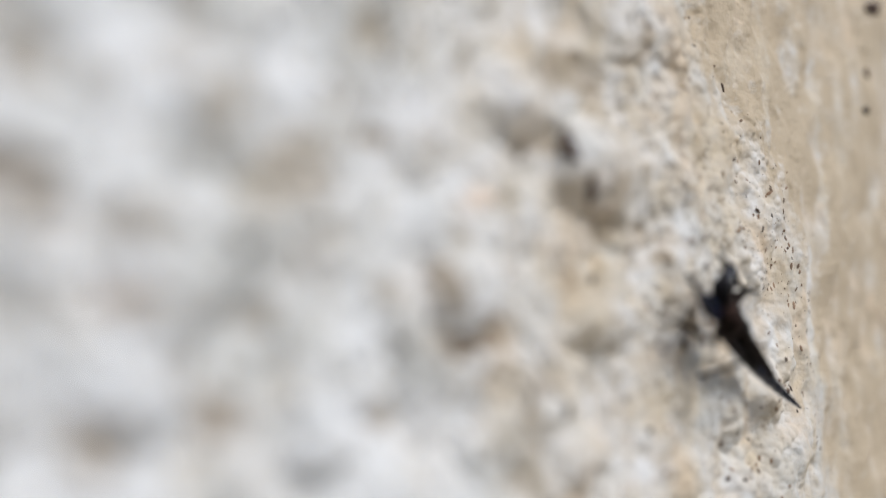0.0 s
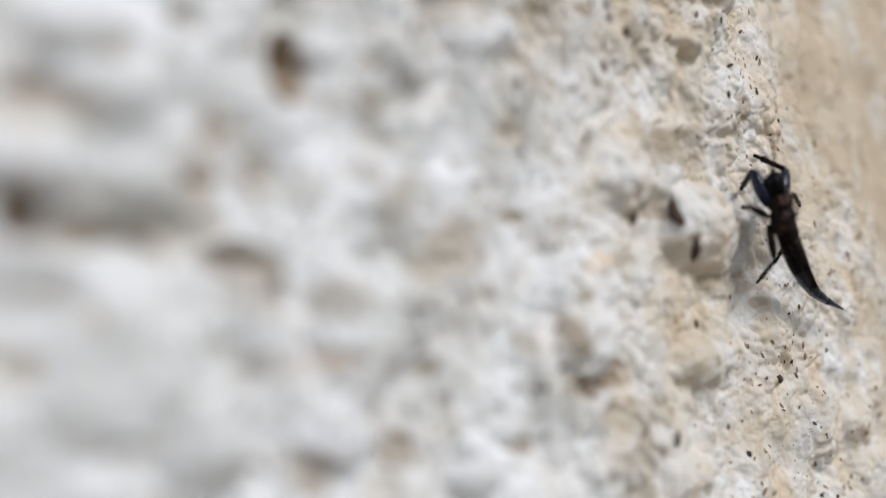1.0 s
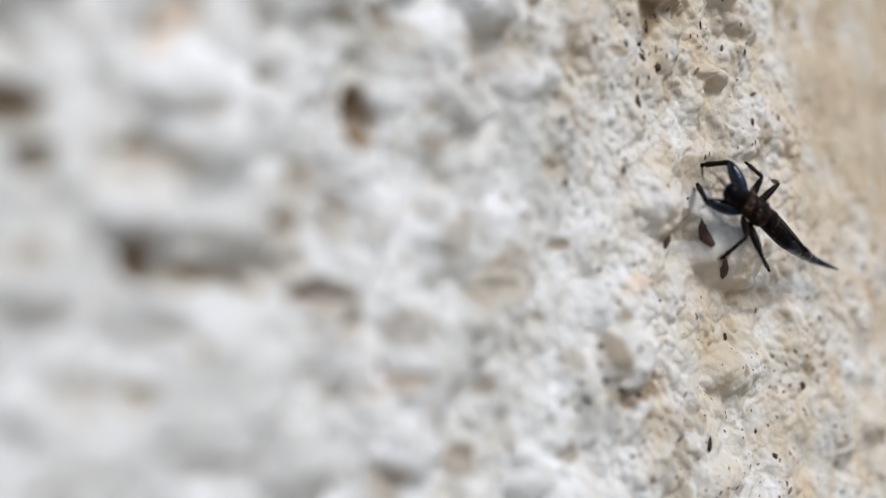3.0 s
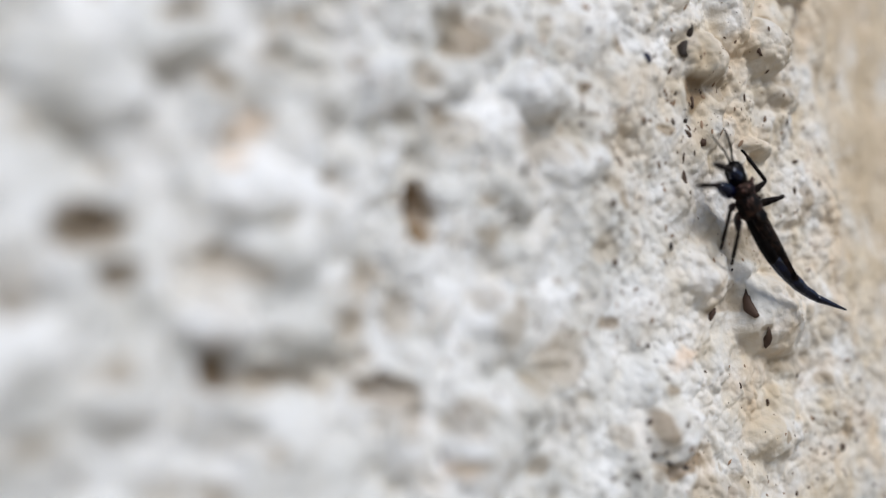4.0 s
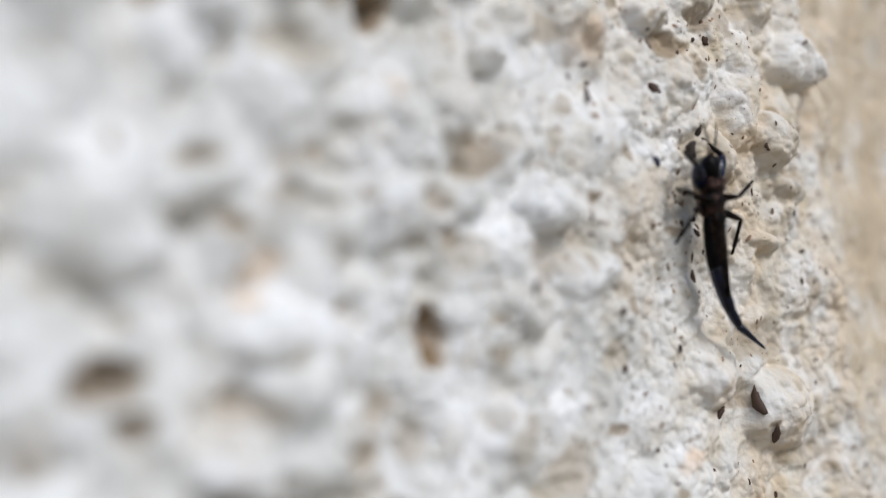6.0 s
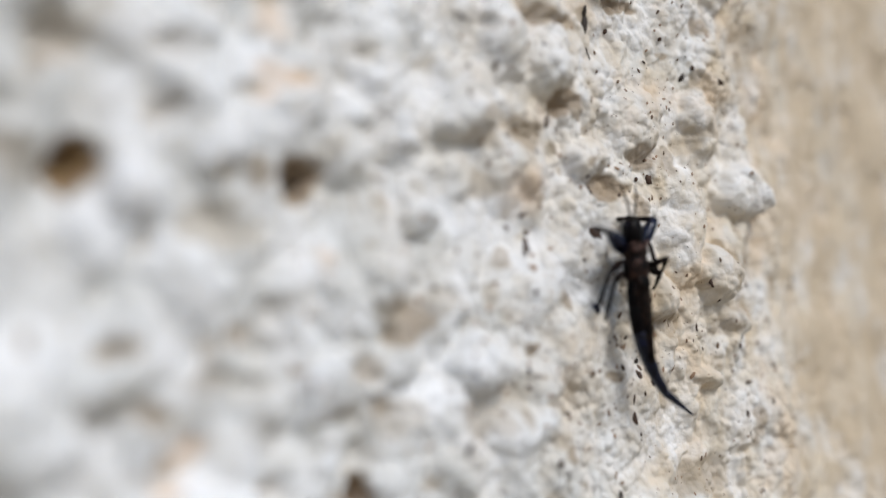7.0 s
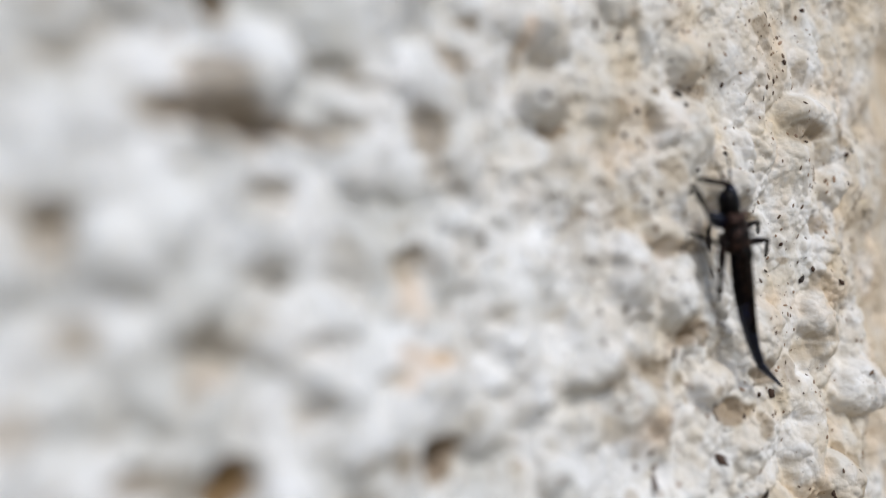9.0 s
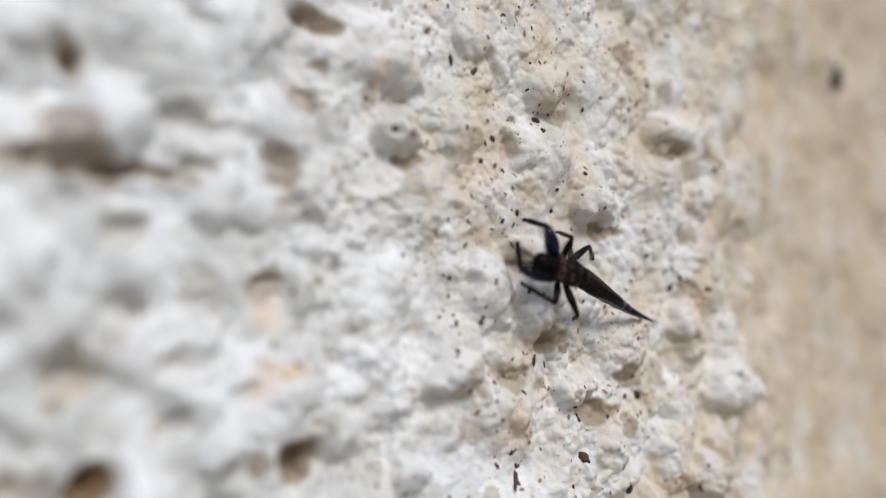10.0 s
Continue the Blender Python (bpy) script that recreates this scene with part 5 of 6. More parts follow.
    walk(BODY['seg4'], [
        (0.00, pose(-0.00004, -0.00532, 0.00032, -7.5, 0.0, 5.7)), (0.20, pose(0.00156, -0.00488, 0.00056, -7.2, 0.0, 26.7)),
        (0.30, pose(0.00190, -0.00475, -0.00031, 4.0, 0.0, 36.1)), (0.50, pose(0.00182, -0.00479, 0.00021, -2.7, 0.0, 35.4)),
        (0.70, pose(0.00230, -0.00451, -0.00041, 5.3, 0.0, 44.4)), (1.00, pose(0.00259, -0.00425, -0.00061, 7.9, 0.0, 57.3)),
        (1.20, pose(0.00271, -0.00414, -0.00079, 10.3, 0.0, 55.2)), (1.30, pose(0.00202, -0.00463, -0.00072, 9.3, 0.0, 38.5)),
        (1.50, pose(-0.00154, -0.00434, -0.00012, 2.5, -0.0, -23.1)), (1.70, pose(0.00002, -0.00500, -0.00131, 17.1, 0.0, 1.1)),
        (2.00, pose(-0.00005, -0.00513, -0.00089, 10.2, -0.0, -1.7)), (2.20, pose(0.00081, -0.00485, -0.00118, 12.9, -0.0, 10.5)),
        (3.30, pose(0.00045, -0.00513, -0.00044, 8.2, 0.0, 16.1)), (3.50, pose(0.00120, -0.00501, -0.00028, 3.7, 0.0, 24.8)),
        (3.70, pose(0.00154, -0.00486, -0.00051, 6.6, 0.0, 36.4)), (4.00, pose(0.00105, -0.00499, 0.00028, -3.6, 0.0, 38.3)),
        (4.30, pose(0.00128, -0.00496, 0.00001, -0.1, 0.0, 36.6)), (4.50, pose(0.00075, -0.00507, 0.00011, -1.4, 0.0, 32.4)),
        (4.70, pose(0.00075, -0.00505, -0.00058, 7.5, 0.0, 28.1)), (5.00, pose(0.00063, -0.00503, 0.00028, -3.5, 0.0, 37.7)),
        (5.20, pose(0.00051, -0.00506, 0.00044, -5.7, 0.0, 33.3)), (6.30, pose(0.00109, -0.00499, 0.00004, -0.5, 0.0, 37.6)),
        (6.50, pose(0.00071, -0.00505, 0.00005, -0.7, 0.0, 35.9)), (6.80, pose(0.00052, -0.00512, -0.00015, 1.9, 0.0, 25.5)),
        (7.00, pose(0.00069, -0.00506, 0.00005, -0.6, 0.0, 34.8)), (7.30, pose(0.00048, -0.00509, -0.00039, 5.0, 0.0, 29.4)),
        (7.50, pose(0.00063, -0.00506, -0.00068, 8.8, 0.0, 27.3)), (8.00, pose(0.00022, -0.00516, 0.00010, -1.2, 0.0, 19.1)),
        (8.20, pose(0.00038, -0.00513, 0.00033, -4.3, 0.0, 23.8)), (8.50, pose(0.00030, -0.00501, 0.00095, -12.3, 0.0, 29.3)),
        (8.70, pose(0.00079, -0.00504, -0.00077, 10.0, 0.0, 22.2)), (9.00, pose(0.00056, -0.00508, -0.00074, 9.6, 0.0, 21.5)),
        (9.30, pose(0.00069, -0.00511, -0.00043, 5.5, 0.0, 20.4)), (9.50, pose(0.00154, -0.00490, -0.00018, 2.3, 0.0, 31.6)),
        (9.70, pose(0.00045, -0.00514, -0.00034, 4.4, 0.0, 20.2)), (10.00, pose(-0.00056, -0.00454, -0.00049, 6.0, -0.0, -8.0)),
    ])
    walk(BODY['wings'], [
        (0.00, pose(0.00000, -0.00092, -0.00000, -3.5, -0.0, -2.5)), (0.20, pose(0.00000, -0.00075, 0.00000, -7.2, 0.0, 19.6)),
        (0.30, pose(0.00000, -0.00075, 0.00000, 4.0, 0.0, 23.5)), (0.50, pose(0.00000, -0.00075, 0.00000, -2.7, 0.0, 22.2)),
        (0.70, pose(0.00000, -0.00075, 0.00000, 5.3, 0.0, 29.0)), (1.00, pose(0.00000, -0.00075, 0.00000, 7.9, 0.0, 32.7)),
        (1.20, pose(0.00000, -0.00075, 0.00000, 10.3, 0.0, 35.6)), (1.30, pose(0.00000, -0.00075, 0.00000, 9.3, 0.0, 25.5)),
        (1.50, pose(0.00000, -0.00090, 0.00000, 1.0, -0.0, -24.6)), (1.70, pose(0.00000, -0.00075, 0.00000, 17.1, 0.0, 0.1)),
        (2.00, pose(0.00000, -0.00076, 0.00000, 11.9, -0.0, -0.1)), (2.20, pose(0.00000, -0.00067, -0.00000, 16.2, -0.0, 11.2)),
        (3.30, pose(0.00000, -0.00080, -0.00000, 4.8, -0.0, 3.2)), (3.50, pose(0.00000, -0.00075, 0.00000, 3.7, 0.0, 14.1)),
        (3.70, pose(0.00000, -0.00075, 0.00000, 6.6, 0.0, 17.7)), (4.00, pose(0.00000, -0.00075, 0.00000, -3.6, 0.0, 9.4)),
        (4.30, pose(0.00000, -0.00075, 0.00000, -0.1, 0.0, 13.3)), (4.50, pose(0.00000, -0.00075, 0.00000, -1.4, 0.0, 5.8)),
        (4.70, pose(0.00000, -0.00075, 0.00000, 7.5, 0.0, 6.6)), (5.00, pose(0.00000, -0.00075, 0.00000, -3.5, 0.0, 3.1)),
        (5.20, pose(0.00000, -0.00075, 0.00000, -5.7, 0.0, 1.9)), (6.30, pose(0.00000, -0.00075, 0.00000, -0.5, 0.0, 10.3)),
        (6.50, pose(0.00000, -0.00075, 0.00000, -0.7, 0.0, 4.6)), (6.80, pose(0.00000, -0.00075, 0.00000, 1.9, 0.0, 3.4)),
        (7.00, pose(0.00000, -0.00075, 0.00000, -0.6, 0.0, 4.5)), (7.30, pose(0.00000, -0.00075, 0.00000, 5.0, 0.0, 2.1)),
        (7.50, pose(0.00000, -0.00075, 0.00000, 8.8, 0.0, 4.9)), (8.00, pose(0.00000, -0.00075, 0.00000, -1.2, 0.0, -0.1)),
        (8.20, pose(0.00000, -0.00075, 0.00000, -4.3, 0.0, 1.6)), (8.50, pose(0.00000, -0.00075, 0.00000, -12.3, 0.0, -0.5)),
        (8.70, pose(0.00000, -0.00075, 0.00000, 10.0, 0.0, 8.4)), (9.00, pose(0.00000, -0.00075, 0.00000, 9.6, 0.0, 4.8)),
        (9.30, pose(0.00000, -0.00075, 0.00000, 5.5, 0.0, 7.0)), (9.50, pose(0.00000, -0.00075, 0.00000, 2.3, 0.0, 18.2)),
        (9.70, pose(0.00000, -0.00075, 0.00000, 4.4, 0.0, 3.3)), (10.00, pose(-0.00000, -0.00056, 0.00000, 6.9, -0.0, -7.8)),
    ])
    walk(BODY['tube'], [
        (0.00, pose(0.00006, -0.00626, 0.00044, -9.9, -0.0, 5.9)), (0.20, pose(0.00198, -0.00572, 0.00068, -7.2, 0.0, 26.9)),
        (0.30, pose(0.00246, -0.00551, -0.00038, 4.0, 0.0, 39.7)), (0.50, pose(0.00237, -0.00556, 0.00026, -2.7, 0.0, 38.8)),
        (0.70, pose(0.00296, -0.00519, -0.00050, 5.3, 0.0, 48.3)), (1.00, pose(0.00338, -0.00476, -0.00074, 7.9, 0.0, 62.4)),
        (1.20, pose(0.00348, -0.00468, -0.00096, 10.3, 0.0, 57.5)), (1.30, pose(0.00261, -0.00536, -0.00087, 9.3, 0.0, 40.3)),
        (1.50, pose(-0.00186, -0.00508, -0.00015, -1.3, -0.0, -24.1)), (1.70, pose(0.00003, -0.00591, -0.00158, 17.1, 0.0, 1.9)),
        (2.00, pose(-0.00008, -0.00607, -0.00105, 11.7, -0.0, 2.4)), (2.20, pose(0.00098, -0.00575, -0.00139, 13.1, -0.0, 13.2)),
        (3.30, pose(0.00071, -0.00603, -0.00058, -0.4, -0.0, 18.9)), (3.50, pose(0.00160, -0.00588, -0.00034, 3.7, 0.0, 28.7)),
        (3.70, pose(0.00210, -0.00562, -0.00062, 6.6, 0.0, 41.3)), (4.00, pose(0.00163, -0.00573, 0.00034, -3.6, 0.0, 48.1)),
        (4.30, pose(0.00185, -0.00572, 0.00001, -0.1, 0.0, 48.9)), (4.50, pose(0.00126, -0.00587, 0.00013, -1.4, 0.0, 50.6)),
        (4.70, pose(0.00119, -0.00589, -0.00071, 7.5, 0.0, 43.4)), (5.00, pose(0.00121, -0.00578, 0.00033, -3.5, 0.0, 63.6)),
        (5.20, pose(0.00103, -0.00585, 0.00054, -5.7, 0.0, 52.2)), (6.30, pose(0.00167, -0.00574, 0.00005, -0.5, 0.0, 59.7)),
        (6.50, pose(0.00127, -0.00582, 0.00007, -0.7, 0.0, 61.6)), (6.80, pose(0.00093, -0.00598, -0.00018, 1.9, 0.0, 53.9)),
        (7.00, pose(0.00123, -0.00584, 0.00006, -0.6, 0.0, 53.8)), (7.30, pose(0.00094, -0.00591, -0.00047, 5.0, 0.0, 48.2)),
        (7.50, pose(0.00106, -0.00589, -0.00083, 8.8, 0.0, 58.7)), (8.00, pose(0.00053, -0.00606, 0.00012, -1.2, 0.0, 41.3)),
        (8.20, pose(0.00077, -0.00599, 0.00040, -4.3, 0.0, 48.0)), (8.50, pose(0.00075, -0.00581, 0.00115, -12.3, 0.0, 42.2)),
        (8.70, pose(0.00115, -0.00591, -0.00093, 10.0, 0.0, 61.3)), (9.00, pose(0.00090, -0.00595, -0.00090, 9.6, 0.0, 48.2)),
        (9.30, pose(0.00102, -0.00599, -0.00052, 5.5, 0.0, 51.4)), (9.50, pose(0.00203, -0.00571, -0.00022, 2.3, 0.0, 36.4)),
        (9.70, pose(0.00078, -0.00603, -0.00041, 4.4, 0.0, 32.3)), (10.00, pose(-0.00069, -0.00540, -0.00058, 2.7, -0.0, -4.5)),
    ])
    walk(BODY['leg0'], [
        (0.00, pose(-0.00042, 0.00050, -0.00025, -8.9, -59.3, 4.5)), (0.25, pose(-0.00042, 0.00050, -0.00025, 2.7, -16.9, 13.2)),
        (0.50, pose(-0.00042, 0.00050, -0.00025, 21.0, 22.5, 30.6)), (0.80, pose(-0.00042, 0.00050, -0.00025, 48.6, 11.9, 68.1)),
        (0.90, pose(-0.00042, 0.00050, -0.00025, 11.4, 2.5, 32.8)), (1.00, pose(-0.00042, 0.00050, -0.00025, -19.4, -22.4, 9.1)),
        (1.25, pose(-0.00042, 0.00050, -0.00025, 17.3, -7.3, 50.0)), (1.50, pose(-0.00042, 0.00050, -0.00025, 34.1, -7.1, 45.1)),
        (2.00, pose(-0.00042, 0.00050, -0.00025, 21.3, -24.8, 37.1)), (2.20, pose(-0.00042, 0.00050, -0.00025, 32.3, -41.4, 26.9)),
        (3.30, pose(-0.00042, 0.00050, -0.00025, -35.9, -36.6, 30.3)), (3.50, pose(-0.00042, 0.00050, -0.00025, 25.9, -27.0, 32.9)),
        (3.75, pose(-0.00042, 0.00050, -0.00025, 23.4, 4.1, 49.0)), (4.00, pose(-0.00042, 0.00050, -0.00025, 26.7, 36.3, 73.6)),
        (4.25, pose(-0.00042, 0.00050, -0.00025, 27.3, -3.0, 64.4)), (4.50, pose(-0.00042, 0.00050, -0.00025, 35.9, -41.5, 51.5)),
        (5.00, pose(-0.00042, 0.00050, -0.00025, 41.7, -56.8, 24.6)), (6.50, pose(-0.00042, 0.00050, -0.00025, 42.9, 1.7, 39.4)),
        (6.75, pose(-0.00042, 0.00050, -0.00025, 41.8, 34.2, 68.6)), (7.00, pose(-0.00042, 0.00050, -0.00025, 71.6, 66.6, 129.0)),
        (7.25, pose(-0.00042, 0.00050, -0.00025, 19.9, 28.2, 69.8)), (7.50, pose(-0.00042, 0.00050, -0.00025, 25.0, -25.8, 44.6)),
        (7.80, pose(-0.00042, 0.00050, -0.00025, 5.2, -29.0, 41.6)), (8.00, pose(-0.00042, 0.00050, -0.00025, 28.4, 39.4, 21.8)),
        (8.50, pose(-0.00042, 0.00050, -0.00025, 32.6, -2.8, 49.0)), (9.00, pose(-0.00042, 0.00050, -0.00025, 47.1, -50.5, 32.5)),
        (9.50, pose(-0.00042, 0.00050, -0.00025, 21.9, -18.1, 59.4)), (9.75, pose(-0.00042, 0.00050, -0.00025, -3.1, -31.1, 36.1)),
        (10.00, pose(-0.00042, 0.00050, -0.00025, -25.2, -51.5, 17.1)),
    ])
    walk(BODY['tib0'], [
        (0.00, pose(0.00000, 0.00160, 0.00000, -101.1, 0.0, 0.0)), (0.50, pose(0.00000, 0.00160, 0.00000, -123.5, -0.0, -0.0)),
        (0.80, pose(0.00000, 0.00160, 0.00000, -140.1, 0.0, 0.0)), (1.00, pose(0.00000, 0.00160, 0.00000, -105.7, -0.0, -0.0)),
        (1.50, pose(0.00000, 0.00160, 0.00000, -123.3, -0.0, -0.0)), (2.00, pose(0.00000, 0.00160, 0.00000, -80.3, -0.0, 0.0)),
        (2.20, pose(0.00000, 0.00160, 0.00000, -79.6, -0.0, 0.0)), (3.30, pose(0.00000, 0.00160, 0.00000, -104.7, -0.0, 0.0)),
        (3.50, pose(0.00000, 0.00160, 0.00000, -113.9, -0.0, -0.0)), (3.75, pose(0.00000, 0.00160, 0.00000, -66.9, -0.0, -0.0)),
        (4.00, pose(0.00000, 0.00160, 0.00000, -19.9, -0.0, 0.0)), (4.50, pose(0.00000, 0.00160, 0.00000, -84.1, -0.0, 0.0)),
        (5.00, pose(0.00000, 0.00160, 0.00000, -82.3, 0.0, 0.0)), (6.50, pose(0.00000, 0.00160, 0.00000, -131.4, -0.0, -0.0)),
        (6.75, pose(0.00000, 0.00160, 0.00000, -75.6, 0.0, -0.0)), (7.00, pose(0.00000, 0.00160, 0.00000, -19.9, -0.0, -0.0)),
        (7.25, pose(0.00000, 0.00160, 0.00000, -61.5, -0.0, -0.0)), (7.50, pose(0.00000, 0.00160, 0.00000, -103.1, -0.0, 0.0)),
        (7.80, pose(0.00000, 0.00160, 0.00000, -85.8, 0.0, 0.0)), (8.00, pose(0.00000, 0.00160, 0.00000, -131.7, -0.0, 0.0)),
        (8.50, pose(0.00000, 0.00160, 0.00000, -132.0, -0.0, -0.0)), (9.00, pose(0.00000, 0.00160, 0.00000, -95.3, 0.0, 0.0)),
        (9.50, pose(0.00000, 0.00160, 0.00000, -111.7, 0.0, 0.0)), (10.00, pose(0.00000, 0.00160, 0.00000, -92.6, 0.0, 0.0)),
    ])
    walk(BODY['leg1'], [
        (0.00, pose(0.00042, 0.00050, -0.00025, 65.5, -67.5, -147.2)), (0.17, pose(0.00042, 0.00050, -0.00025, 101.9, -34.8, 172.7)),
        (0.33, pose(0.00042, 0.00050, -0.00025, 100.7, 14.6, 158.3)), (0.50, pose(0.00042, 0.00050, -0.00025, 103.2, 71.1, 139.8)),
        (0.65, pose(0.00042, 0.00050, -0.00025, 89.7, 80.2, 94.0)), (0.80, pose(0.00042, 0.00050, -0.00025, 37.7, 83.3, 6.8)),
        (1.00, pose(0.00042, 0.00050, -0.00025, -7.1, 26.4, -45.2)), (1.50, pose(0.00042, 0.00050, -0.00025, -8.6, 22.7, -38.2)),
        (2.00, pose(0.00042, 0.00050, -0.00025, 16.1, 43.0, -25.6)), (2.20, pose(0.00042, 0.00050, -0.00025, 18.2, 56.9, -9.2)),
        (2.75, pose(0.00042, 0.00050, -0.00025, -9.6, 26.8, -39.2)), (3.30, pose(0.00042, 0.00050, -0.00025, -18.5, -8.1, -51.4)),
        (3.50, pose(0.00042, 0.00050, -0.00025, -1.9, 15.7, -44.7)), (3.75, pose(0.00042, 0.00050, -0.00025, 3.3, 48.2, -0.0)),
        (4.00, pose(0.00042, 0.00050, -0.00025, 51.3, 60.8, 89.7)), (4.50, pose(0.00042, 0.00050, -0.00025, 38.8, 48.9, 17.2)),
        (5.00, pose(0.00042, 0.00050, -0.00025, 33.1, 55.1, 24.2)), (6.50, pose(0.00042, 0.00050, -0.00025, -3.9, 25.5, -45.0)),
        (7.00, pose(0.00042, 0.00050, -0.00025, 15.8, 38.7, -26.8)), (7.50, pose(0.00042, 0.00050, -0.00025, -0.3, -14.2, -50.2)),
        (7.80, pose(0.00042, 0.00050, -0.00025, 15.8, -16.2, -50.6)), (7.87, pose(0.00042, 0.00050, -0.00025, -6.9, 4.0, -11.3)),
        (7.93, pose(0.00042, 0.00050, -0.00025, -3.1, 38.7, 24.6)), (8.00, pose(0.00042, 0.00050, -0.00025, 52.0, 53.8, 93.7)),
        (8.25, pose(0.00042, 0.00050, -0.00025, 16.8, 58.0, 24.4)), (8.50, pose(0.00042, 0.00050, -0.00025, 5.6, 46.9, -21.4)),
        (9.00, pose(0.00042, 0.00050, -0.00025, 38.7, 61.0, 46.7)), (9.50, pose(0.00042, 0.00050, -0.00025, 3.5, 40.8, -7.2)),
        (10.00, pose(0.00042, 0.00050, -0.00025, 11.7, -7.8, -51.2)),
    ])
    walk(BODY['tib1'], [
        (0.00, pose(0.00000, 0.00160, 0.00000, -89.9, -0.0, -0.0)), (0.50, pose(0.00000, 0.00160, 0.00000, -19.9, -0.0, 0.0)),
        (0.65, pose(0.00000, 0.00160, 0.00000, -62.4, -0.0, 0.0)), (0.80, pose(0.00000, 0.00160, 0.00000, -104.9, -0.0, 0.0)),
        (1.00, pose(0.00000, 0.00160, 0.00000, -65.3, 0.0, 0.0)), (1.50, pose(0.00000, 0.00160, 0.00000, -92.4, -0.0, -0.0)),
        (2.00, pose(0.00000, 0.00160, 0.00000, -84.6, 0.0, 0.0)), (2.20, pose(0.00000, 0.00160, 0.00000, -79.5, 0.0, -0.0)),
        (3.30, pose(0.00000, 0.00160, 0.00000, -70.2, -0.0, -0.0)), (3.50, pose(0.00000, 0.00160, 0.00000, -86.5, 0.0, -0.0)),
        (4.00, pose(0.00000, 0.00160, 0.00000, -19.9, -0.0, 0.0)), (4.50, pose(0.00000, 0.00160, 0.00000, -81.9, 0.0, 0.0)),
        (5.00, pose(0.00000, 0.00160, 0.00000, -71.1, 0.0, -0.0)), (6.50, pose(0.00000, 0.00160, 0.00000, -62.6, -0.0, 0.0)),
        (7.00, pose(0.00000, 0.00160, 0.00000, -117.4, -0.0, -0.0)), (7.50, pose(0.00000, 0.00160, 0.00000, -72.4, 0.0, 0.0)),
        (7.80, pose(0.00000, 0.00160, 0.00000, -85.4, -0.0, 0.0)), (8.00, pose(0.00000, 0.00160, 0.00000, -19.9, 0.0, 0.0)),
        (8.50, pose(0.00000, 0.00160, 0.00000, -74.2, -0.0, 0.0)), (9.00, pose(0.00000, 0.00160, 0.00000, -65.2, 0.0, -0.0)),
        (9.50, pose(0.00000, 0.00160, 0.00000, -61.8, -0.0, -0.0)), (10.00, pose(0.00000, 0.00160, 0.00000, -89.1, -0.0, 0.0)),
    ])
